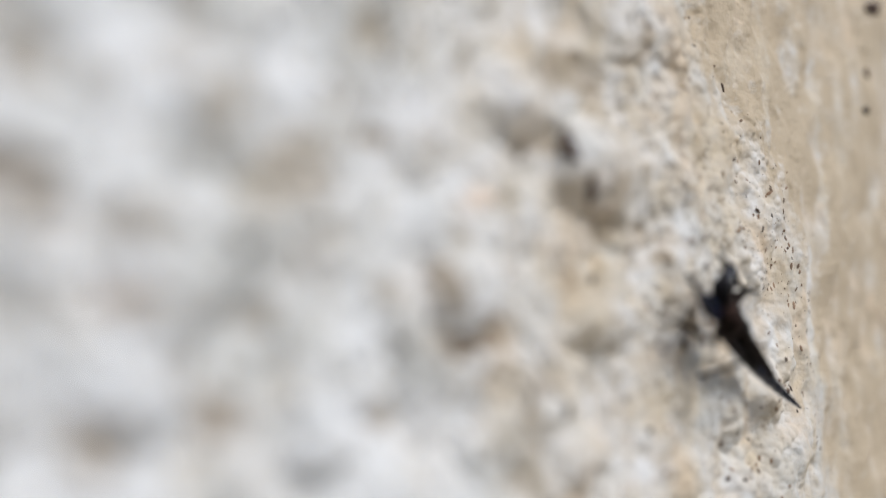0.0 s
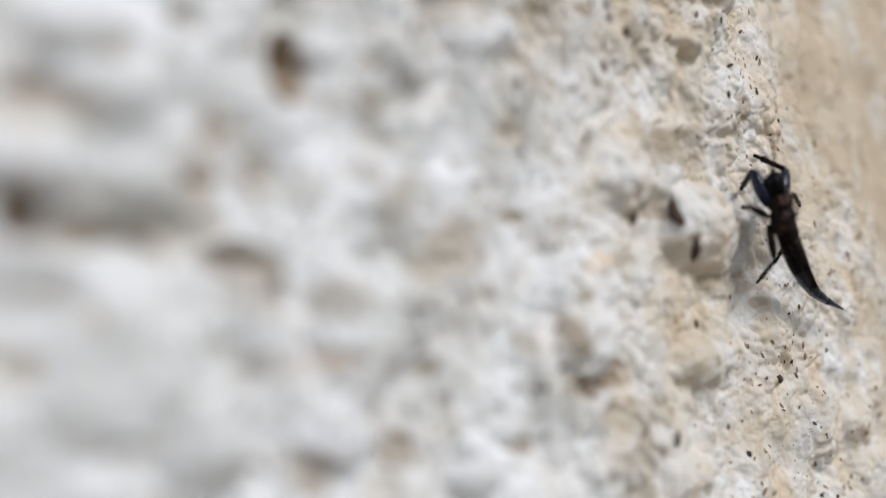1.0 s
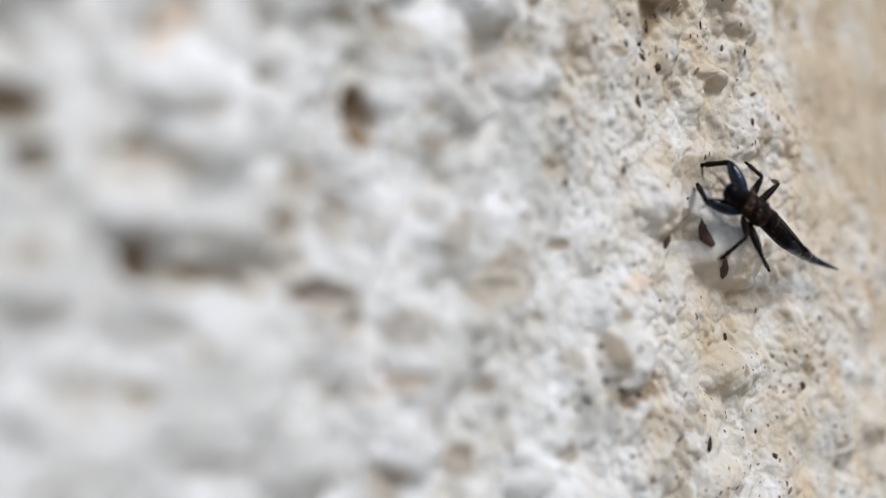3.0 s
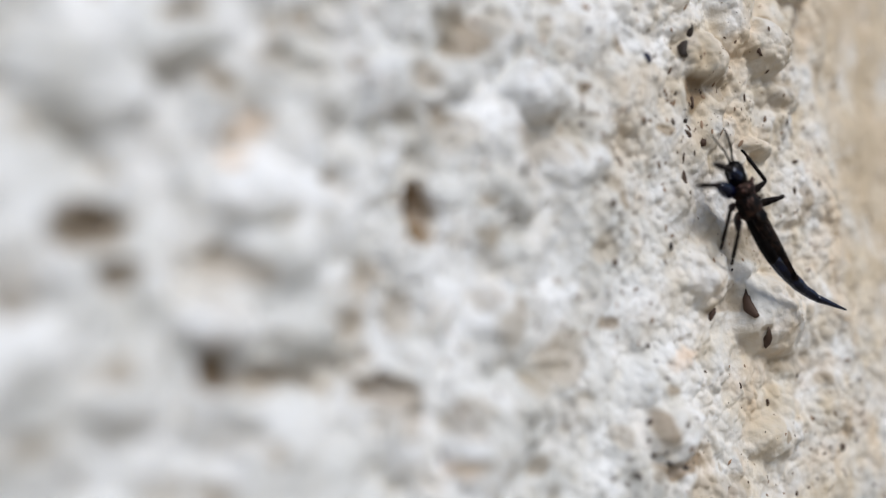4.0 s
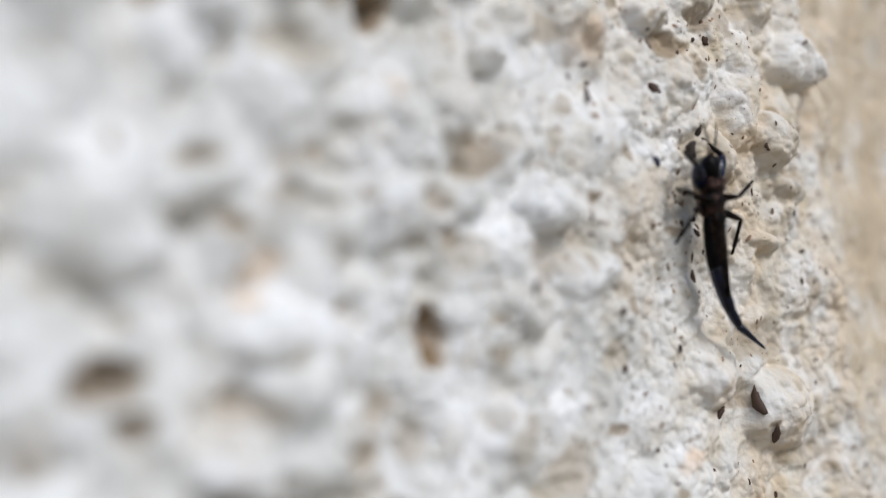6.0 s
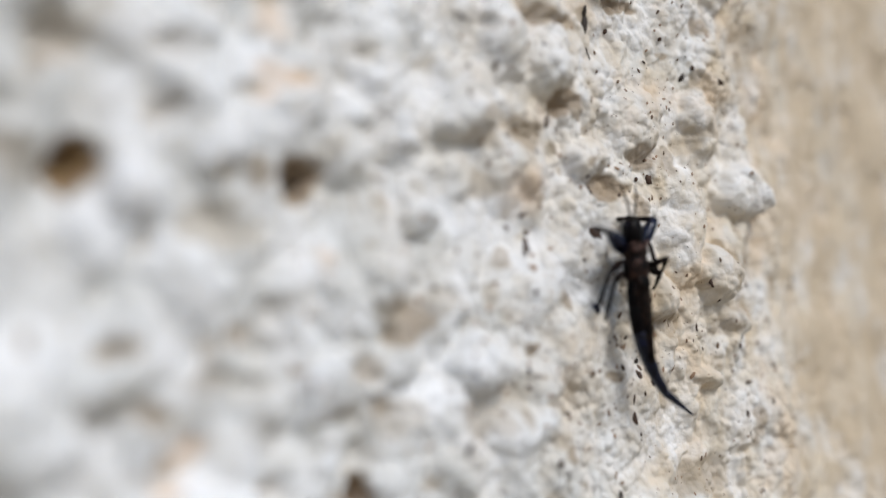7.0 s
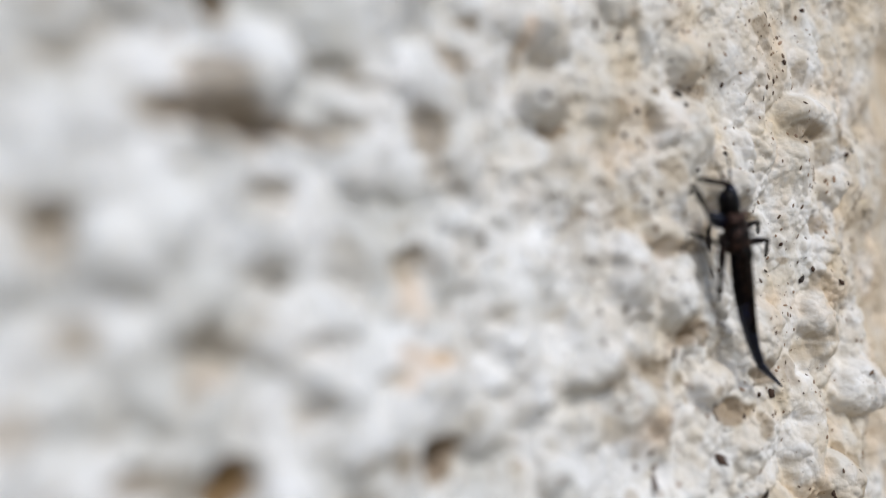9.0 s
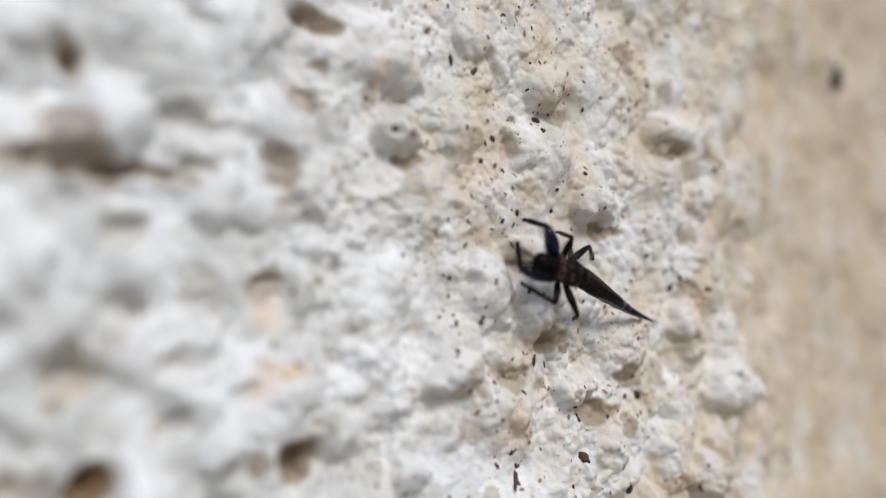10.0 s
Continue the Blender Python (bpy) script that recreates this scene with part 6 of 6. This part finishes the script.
    walk(BODY['leg2'], [
        (0.00, pose(-0.00050, 0.00000, -0.00035, 7.1, -36.2, 60.7)), (0.25, pose(-0.00050, 0.00000, -0.00035, 78.1, -43.2, 18.3)),
        (0.50, pose(-0.00050, 0.00000, -0.00035, 128.3, -28.6, -42.0)), (0.60, pose(-0.00050, 0.00000, -0.00035, 91.6, -43.4, 21.3)),
        (0.70, pose(-0.00050, 0.00000, -0.00035, 50.2, -29.6, 85.3)), (0.80, pose(-0.00050, 0.00000, -0.00035, 31.7, 7.2, 123.4)),
        (0.90, pose(-0.00050, 0.00000, -0.00035, 13.2, -2.2, 90.3)), (1.00, pose(-0.00050, 0.00000, -0.00035, 0.2, -18.4, 60.1)),
        (1.25, pose(-0.00050, 0.00000, -0.00035, 7.7, 15.4, 124.6)), (1.50, pose(-0.00050, 0.00000, -0.00035, 44.8, 57.3, 142.7)),
        (1.75, pose(-0.00050, 0.00000, -0.00035, 24.7, 8.9, 109.9)), (2.00, pose(-0.00050, 0.00000, -0.00035, 37.1, -26.8, 68.2)),
        (2.20, pose(-0.00050, 0.00000, -0.00035, 39.3, -7.8, 80.0)), (3.30, pose(-0.00050, 0.00000, -0.00035, 15.4, 34.4, 106.3)),
        (3.50, pose(-0.00050, 0.00000, -0.00035, 9.6, 52.4, 122.9)), (4.00, pose(-0.00050, 0.00000, -0.00035, 47.1, 46.3, 126.5)),
        (4.25, pose(-0.00050, 0.00000, -0.00035, 36.3, 3.8, 106.5)), (4.50, pose(-0.00050, 0.00000, -0.00035, 40.1, -39.5, 90.2)),
        (4.67, pose(-0.00050, 0.00000, -0.00035, 24.7, -1.3, 117.2)), (4.83, pose(-0.00050, 0.00000, -0.00035, 36.4, 42.6, 151.5)),
        (5.00, pose(-0.00050, 0.00000, -0.00035, 107.4, 55.8, -118.9)), (5.75, pose(-0.00050, 0.00000, -0.00035, 100.2, 21.6, -108.8)),
        (6.50, pose(-0.00050, 0.00000, -0.00035, 82.2, -6.4, -102.7)), (6.75, pose(-0.00050, 0.00000, -0.00035, 79.6, 37.7, -147.7)),
        (7.00, pose(-0.00050, 0.00000, -0.00035, 27.3, 53.4, 134.4)), (7.50, pose(-0.00050, 0.00000, -0.00035, 36.0, 45.1, 134.4)),
        (7.80, pose(-0.00050, 0.00000, -0.00035, 10.5, 12.6, 102.4)), (8.00, pose(-0.00050, 0.00000, -0.00035, 38.2, 32.8, 62.8)),
        (8.50, pose(-0.00050, 0.00000, -0.00035, 66.7, -9.0, 80.6)), (8.67, pose(-0.00050, 0.00000, -0.00035, 68.2, 18.8, 136.1)),
        (8.83, pose(-0.00050, 0.00000, -0.00035, 94.0, 38.0, -159.2)), (9.00, pose(-0.00050, 0.00000, -0.00035, 129.3, 27.8, -88.9)),
        (9.17, pose(-0.00050, 0.00000, -0.00035, 76.0, 56.5, -158.1)), (9.33, pose(-0.00050, 0.00000, -0.00035, 27.1, 26.3, 135.3)),
        (9.50, pose(-0.00050, 0.00000, -0.00035, 27.1, -14.7, 98.5)), (10.00, pose(-0.00050, 0.00000, -0.00035, 33.9, -50.1, 43.5)),
    ])
    walk(BODY['tib2'], [
        (0.00, pose(0.00000, 0.00115, 0.00000, -103.2, -0.0, 0.0)), (0.25, pose(0.00000, 0.00115, 0.00000, -155.5, -0.0, 0.0)),
        (0.50, pose(0.00000, 0.00115, 0.00000, 152.1, -0.0, 0.0)), (0.65, pose(0.00000, 0.00115, 0.00000, -164.5, -0.0, 0.0)),
        (0.80, pose(0.00000, 0.00115, 0.00000, -121.2, -0.0, 0.0)), (1.00, pose(0.00000, 0.00115, 0.00000, -127.6, -0.0, 0.0)),
        (1.50, pose(0.00000, 0.00115, 0.00000, -63.9, -0.0, -0.0)), (2.00, pose(0.00000, 0.00115, 0.00000, -89.1, -0.0, -0.0)),
        (2.20, pose(0.00000, 0.00115, 0.00000, -90.9, -0.0, -0.0)), (3.30, pose(0.00000, 0.00115, 0.00000, -93.2, -0.0, -0.0)),
        (3.50, pose(0.00000, 0.00115, 0.00000, -83.0, -0.0, 0.0)), (4.00, pose(0.00000, 0.00115, 0.00000, -87.0, -0.0, 0.0)),
        (4.50, pose(0.00000, 0.00115, 0.00000, -81.2, -0.0, -0.0)), (4.67, pose(0.00000, 0.00115, 0.00000, -129.3, -0.0, 0.0)),
        (4.83, pose(0.00000, 0.00115, 0.00000, -177.5, -0.0, 0.0)), (5.00, pose(0.00000, 0.00115, 0.00000, 134.4, -0.0, -0.0)),
        (6.50, pose(0.00000, 0.00115, 0.00000, 148.4, -0.0, 0.0)), (6.67, pose(0.00000, 0.00115, 0.00000, -164.9, -0.0, -0.0)),
        (6.83, pose(0.00000, 0.00115, 0.00000, -118.3, -0.0, -0.0)), (7.00, pose(0.00000, 0.00115, 0.00000, -71.6, -0.0, -0.0)),
        (7.50, pose(0.00000, 0.00115, 0.00000, -20.4, -0.0, 0.0)), (7.65, pose(0.00000, 0.00115, 0.00000, -58.9, -0.0, -0.0)),
        (7.80, pose(0.00000, 0.00115, 0.00000, -97.4, 0.0, -0.0)), (8.00, pose(0.00000, 0.00115, 0.00000, -109.3, -0.0, 0.0)),
        (8.50, pose(0.00000, 0.00115, 0.00000, -102.5, 0.0, 0.0)), (8.75, pose(0.00000, 0.00115, 0.00000, -164.8, -0.0, 0.0)),
        (9.00, pose(0.00000, 0.00115, 0.00000, 132.9, 0.0, 0.0)), (9.17, pose(0.00000, 0.00115, 0.00000, -173.4, -0.0, -0.0)),
        (9.33, pose(0.00000, 0.00115, 0.00000, -119.7, 0.0, -0.0)), (9.50, pose(0.00000, 0.00115, 0.00000, -66.0, -0.0, -0.0)),
        (10.00, pose(0.00000, 0.00115, 0.00000, -109.2, -0.0, 0.0)),
    ])
    walk(BODY['leg3'], [
        (0.00, pose(0.00050, 0.00000, -0.00035, 94.6, -60.1, 167.9)), (0.50, pose(0.00050, 0.00000, -0.00035, -139.5, -52.7, 70.1)),
        (0.80, pose(0.00050, 0.00000, -0.00035, -132.0, -75.9, 105.6)), (1.00, pose(0.00050, 0.00000, -0.00035, 11.8, -58.7, -70.5)),
        (1.25, pose(0.00050, 0.00000, -0.00035, 22.0, -14.2, -53.5)), (1.50, pose(0.00050, 0.00000, -0.00035, 42.2, 16.1, -75.2)),
        (2.00, pose(0.00050, 0.00000, -0.00035, 48.0, 26.4, -68.5)), (2.20, pose(0.00050, 0.00000, -0.00035, 41.1, 25.7, -69.0)),
        (3.30, pose(0.00050, 0.00000, -0.00035, 16.4, -11.3, -90.6)), (3.40, pose(0.00050, 0.00000, -0.00035, 11.2, 22.2, -68.2)),
        (3.50, pose(0.00050, 0.00000, -0.00035, 25.4, 54.6, -36.4)), (4.00, pose(0.00050, 0.00000, -0.00035, 53.9, 53.4, -27.5)),
        (4.25, pose(0.00050, 0.00000, -0.00035, 32.1, 6.5, -67.7)), (4.50, pose(0.00050, 0.00000, -0.00035, 44.0, -42.4, -100.0)),
        (5.00, pose(0.00050, 0.00000, -0.00035, 45.5, -1.2, -69.1)), (6.50, pose(0.00050, 0.00000, -0.00035, 76.1, 15.3, -81.5)),
        (6.67, pose(0.00050, 0.00000, -0.00035, 52.8, -1.3, -120.1)), (6.83, pose(0.00050, 0.00000, -0.00035, 43.1, -30.3, -150.7)),
        (7.00, pose(0.00050, 0.00000, -0.00035, 65.0, -59.2, 164.0)), (7.25, pose(0.00050, 0.00000, -0.00035, 33.1, -43.6, -126.1)),
        (7.50, pose(0.00050, 0.00000, -0.00035, 33.0, -10.9, -86.3)), (7.80, pose(0.00050, 0.00000, -0.00035, 48.3, -55.0, -131.5)),
        (7.90, pose(0.00050, 0.00000, -0.00035, 23.4, -12.0, -102.1)), (8.00, pose(0.00050, 0.00000, -0.00035, 31.3, 34.9, -87.0)),
        (8.25, pose(0.00050, 0.00000, -0.00035, 28.7, 4.5, -91.7)), (8.50, pose(0.00050, 0.00000, -0.00035, 34.7, -23.5, -93.2)),
        (9.00, pose(0.00050, 0.00000, -0.00035, 21.9, -28.6, -89.0)), (9.50, pose(0.00050, 0.00000, -0.00035, 20.2, -20.4, -79.4)),
        (10.00, pose(0.00050, 0.00000, -0.00035, 35.1, -19.1, -95.2)),
    ])
    walk(BODY['tib3'], [
        (0.00, pose(0.00000, 0.00115, 0.00000, -59.0, 0.0, 0.0)), (0.50, pose(0.00000, 0.00115, 0.00000, -67.2, 0.0, -0.0)),
        (0.80, pose(0.00000, 0.00115, 0.00000, -114.2, 0.0, 0.0)), (1.00, pose(0.00000, 0.00115, 0.00000, -64.1, 0.0, 0.0)),
        (1.50, pose(0.00000, 0.00115, 0.00000, -95.4, -0.0, 0.0)), (2.00, pose(0.00000, 0.00115, 0.00000, -86.1, 0.0, 0.0)),
        (2.20, pose(0.00000, 0.00115, 0.00000, -72.1, -0.0, 0.0)), (3.30, pose(0.00000, 0.00115, 0.00000, -68.1, 0.0, -0.0)),
        (3.50, pose(0.00000, 0.00115, 0.00000, -51.3, -0.0, 0.0)), (4.00, pose(0.00000, 0.00115, 0.00000, -86.6, -0.0, 0.0)),
        (4.50, pose(0.00000, 0.00115, 0.00000, -66.3, -0.0, 0.0)), (5.00, pose(0.00000, 0.00115, 0.00000, -65.0, -0.0, 0.0)),
        (6.50, pose(0.00000, 0.00115, 0.00000, -119.4, 0.0, 0.0)), (6.75, pose(0.00000, 0.00115, 0.00000, -170.9, 0.0, -0.0)),
        (7.00, pose(0.00000, 0.00115, 0.00000, 137.6, 0.0, -0.0)), (7.17, pose(0.00000, 0.00115, 0.00000, -175.6, 0.0, 0.0)),
        (7.33, pose(0.00000, 0.00115, 0.00000, -128.7, 0.0, 0.0)), (7.50, pose(0.00000, 0.00115, 0.00000, -81.8, 0.0, 0.0)),
        (7.80, pose(0.00000, 0.00115, 0.00000, -69.4, -0.0, 0.0)), (8.00, pose(0.00000, 0.00115, 0.00000, -68.2, -0.0, 0.0)),
        (8.50, pose(0.00000, 0.00115, 0.00000, -81.3, -0.0, 0.0)), (9.00, pose(0.00000, 0.00115, 0.00000, -67.2, -0.0, 0.0)),
        (9.50, pose(0.00000, 0.00115, 0.00000, -79.3, -0.0, 0.0)), (10.00, pose(0.00000, 0.00115, 0.00000, -106.6, -0.0, 0.0)),
    ])
    walk(BODY['leg4'], [
        (0.00, pose(-0.00050, -0.00050, -0.00035, 31.2, 8.7, 111.3)), (0.50, pose(-0.00050, -0.00050, -0.00035, 14.6, 7.5, 109.3)),
        (0.80, pose(-0.00050, -0.00050, -0.00035, 32.9, 15.6, 163.0)), (1.00, pose(-0.00050, -0.00050, -0.00035, 7.1, 23.1, 173.9)),
        (1.25, pose(-0.00050, -0.00050, -0.00035, 9.2, -13.8, 157.2)), (1.50, pose(-0.00050, -0.00050, -0.00035, 20.8, -37.6, 82.8)),
        (1.75, pose(-0.00050, -0.00050, -0.00035, 36.4, -9.9, 106.6)), (2.00, pose(-0.00050, -0.00050, -0.00035, 62.1, 25.0, 120.9)),
        (2.20, pose(-0.00050, -0.00050, -0.00035, 20.4, 41.4, 134.3)), (3.30, pose(-0.00050, -0.00050, -0.00035, 38.9, 52.5, 150.1)),
        (3.50, pose(-0.00050, -0.00050, -0.00035, 31.0, 43.8, 132.8)), (4.00, pose(-0.00050, -0.00050, -0.00035, 41.4, 41.3, 141.2)),
        (4.50, pose(-0.00050, -0.00050, -0.00035, 27.4, 40.6, 155.5)), (5.00, pose(-0.00050, -0.00050, -0.00035, 55.4, -2.7, 129.6)),
        (6.50, pose(-0.00050, -0.00050, -0.00035, 55.2, 52.6, 141.9)), (7.00, pose(-0.00050, -0.00050, -0.00035, 47.0, 49.2, 146.0)),
        (7.50, pose(-0.00050, -0.00050, -0.00035, 33.4, 24.9, 133.2)), (7.80, pose(-0.00050, -0.00050, -0.00035, 7.6, 37.1, 139.2)),
        (8.00, pose(-0.00050, -0.00050, -0.00035, -22.7, 47.4, 109.9)), (8.50, pose(-0.00050, -0.00050, -0.00035, 38.4, 53.4, 155.6)),
        (9.00, pose(-0.00050, -0.00050, -0.00035, 30.9, 46.4, 156.6)), (9.50, pose(-0.00050, -0.00050, -0.00035, 16.1, 47.3, 164.0)),
        (10.00, pose(-0.00050, -0.00050, -0.00035, 21.8, 36.2, 129.4)),
    ])
    walk(BODY['tib4'], [
        (0.00, pose(0.00000, 0.00145, 0.00000, -110.3, -0.0, -0.0)), (0.25, pose(0.00000, 0.00145, 0.00000, -65.2, -0.0, -0.0)),
        (0.50, pose(0.00000, 0.00145, 0.00000, -20.1, -0.0, 0.0)), (0.80, pose(0.00000, 0.00145, 0.00000, -78.8, -0.0, 0.0)),
        (1.00, pose(0.00000, 0.00145, 0.00000, -63.5, 0.0, -0.0)), (1.50, pose(0.00000, 0.00145, 0.00000, -46.7, -0.0, 0.0)),
        (2.00, pose(0.00000, 0.00145, 0.00000, -110.9, -0.0, 0.0)), (2.20, pose(0.00000, 0.00145, 0.00000, -89.1, -0.0, -0.0)),
        (3.30, pose(0.00000, 0.00145, 0.00000, -76.9, -0.0, -0.0)), (3.50, pose(0.00000, 0.00145, 0.00000, -123.0, -0.0, -0.0)),
        (4.00, pose(0.00000, 0.00145, 0.00000, -98.3, -0.0, 0.0)), (4.50, pose(0.00000, 0.00145, 0.00000, -20.1, -0.0, -0.0)),
        (4.75, pose(0.00000, 0.00145, 0.00000, -69.3, -0.0, -0.0)), (5.00, pose(0.00000, 0.00145, 0.00000, -118.5, -0.0, -0.0)),
        (6.50, pose(0.00000, 0.00145, 0.00000, -109.0, -0.0, 0.0)), (7.00, pose(0.00000, 0.00145, 0.00000, -100.0, 0.0, 0.0)),
        (7.50, pose(0.00000, 0.00145, 0.00000, -90.7, -0.0, 0.0)), (7.80, pose(0.00000, 0.00145, 0.00000, -63.8, -0.0, -0.0)),
        (8.00, pose(0.00000, 0.00145, 0.00000, -77.2, -0.0, -0.0)), (8.50, pose(0.00000, 0.00145, 0.00000, -20.1, -0.0, -0.0)),
        (8.75, pose(0.00000, 0.00145, 0.00000, -56.4, -0.0, -0.0)), (9.00, pose(0.00000, 0.00145, 0.00000, -92.7, 0.0, -0.0)),
        (9.50, pose(0.00000, 0.00145, 0.00000, -70.0, -0.0, 0.0)), (10.00, pose(0.00000, 0.00145, 0.00000, -87.4, -0.0, -0.0)),
    ])
    walk(BODY['leg5'], [
        (0.00, pose(0.00050, -0.00050, -0.00035, 40.9, -15.3, -115.0)), (0.25, pose(0.00050, -0.00050, -0.00035, -0.6, -56.6, -122.9)),
        (0.50, pose(0.00050, -0.00050, -0.00035, 161.3, -82.0, 27.2)), (0.65, pose(0.00050, -0.00050, -0.00035, -16.4, -55.1, -112.2)),
        (0.80, pose(0.00050, -0.00050, -0.00035, 7.6, -16.1, -88.8)), (1.00, pose(0.00050, -0.00050, -0.00035, -24.1, -58.9, -85.5)),
        (1.50, pose(0.00050, -0.00050, -0.00035, 23.9, -32.8, -126.5)), (2.00, pose(0.00050, -0.00050, -0.00035, 32.9, -12.4, -113.3)),
        (2.20, pose(0.00050, -0.00050, -0.00035, 20.9, -2.5, -108.0)), (3.30, pose(0.00050, -0.00050, -0.00035, 28.9, -26.7, -122.0)),
        (3.50, pose(0.00050, -0.00050, -0.00035, 67.0, -1.0, -109.3)), (4.00, pose(0.00050, -0.00050, -0.00035, 41.8, -3.0, -101.0)),
        (4.50, pose(0.00050, -0.00050, -0.00035, 29.6, -45.3, -118.8)), (5.00, pose(0.00050, -0.00050, -0.00035, 27.4, -48.4, -126.0)),
        (6.50, pose(0.00050, -0.00050, -0.00035, 33.7, -27.4, -129.5)), (7.00, pose(0.00050, -0.00050, -0.00035, 82.9, -33.6, -125.7)),
        (7.50, pose(0.00050, -0.00050, -0.00035, 25.9, -49.4, -132.7)), (7.80, pose(0.00050, -0.00050, -0.00035, 52.0, -44.2, -129.8)),
        (7.90, pose(0.00050, -0.00050, -0.00035, 31.3, -14.9, -116.5)), (8.00, pose(0.00050, -0.00050, -0.00035, 26.3, 19.0, -114.7)),
        (8.25, pose(0.00050, -0.00050, -0.00035, 39.3, -13.7, -116.8)), (8.50, pose(0.00050, -0.00050, -0.00035, 64.5, -38.6, -127.9)),
        (9.00, pose(0.00050, -0.00050, -0.00035, 18.7, -21.4, -103.6)), (9.50, pose(0.00050, -0.00050, -0.00035, 14.5, -32.6, -106.5)),
        (10.00, pose(0.00050, -0.00050, -0.00035, 7.6, -47.4, -141.6)),
    ])
    walk(BODY['tib5'], [
        (0.00, pose(0.00000, 0.00145, 0.00000, -123.9, -0.0, 0.0)), (0.50, pose(0.00000, 0.00145, 0.00000, -74.7, -0.0, 0.0)),
        (0.80, pose(0.00000, 0.00145, 0.00000, -123.9, -0.0, 0.0)), (1.00, pose(0.00000, 0.00145, 0.00000, -89.3, 0.0, 0.0)),
        (1.50, pose(0.00000, 0.00145, 0.00000, -102.2, -0.0, -0.0)), (2.00, pose(0.00000, 0.00145, 0.00000, -116.4, 0.0, 0.0)),
        (2.20, pose(0.00000, 0.00145, 0.00000, -100.0, -0.0, -0.0)), (3.30, pose(0.00000, 0.00145, 0.00000, -64.5, -0.0, 0.0)),
        (3.50, pose(0.00000, 0.00145, 0.00000, -116.7, 0.0, -0.0)), (4.00, pose(0.00000, 0.00145, 0.00000, -78.6, -0.0, -0.0)),
        (4.50, pose(0.00000, 0.00145, 0.00000, -82.6, -0.0, -0.0)), (5.00, pose(0.00000, 0.00145, 0.00000, -62.4, -0.0, -0.0)),
        (6.50, pose(0.00000, 0.00145, 0.00000, -86.8, -0.0, 0.0)), (7.00, pose(0.00000, 0.00145, 0.00000, -136.9, -0.0, 0.0)),
        (7.50, pose(0.00000, 0.00145, 0.00000, -76.1, 0.0, 0.0)), (7.80, pose(0.00000, 0.00145, 0.00000, -99.9, -0.0, 0.0)),
        (8.00, pose(0.00000, 0.00145, 0.00000, -64.9, 0.0, 0.0)), (8.50, pose(0.00000, 0.00145, 0.00000, -124.0, -0.0, -0.0)),
        (9.00, pose(0.00000, 0.00145, 0.00000, -62.9, -0.0, -0.0)), (9.50, pose(0.00000, 0.00145, 0.00000, -69.6, 0.0, -0.0)),
        (10.00, pose(0.00000, 0.00145, 0.00000, -62.3, -0.0, -0.0)),
    ])


motions()
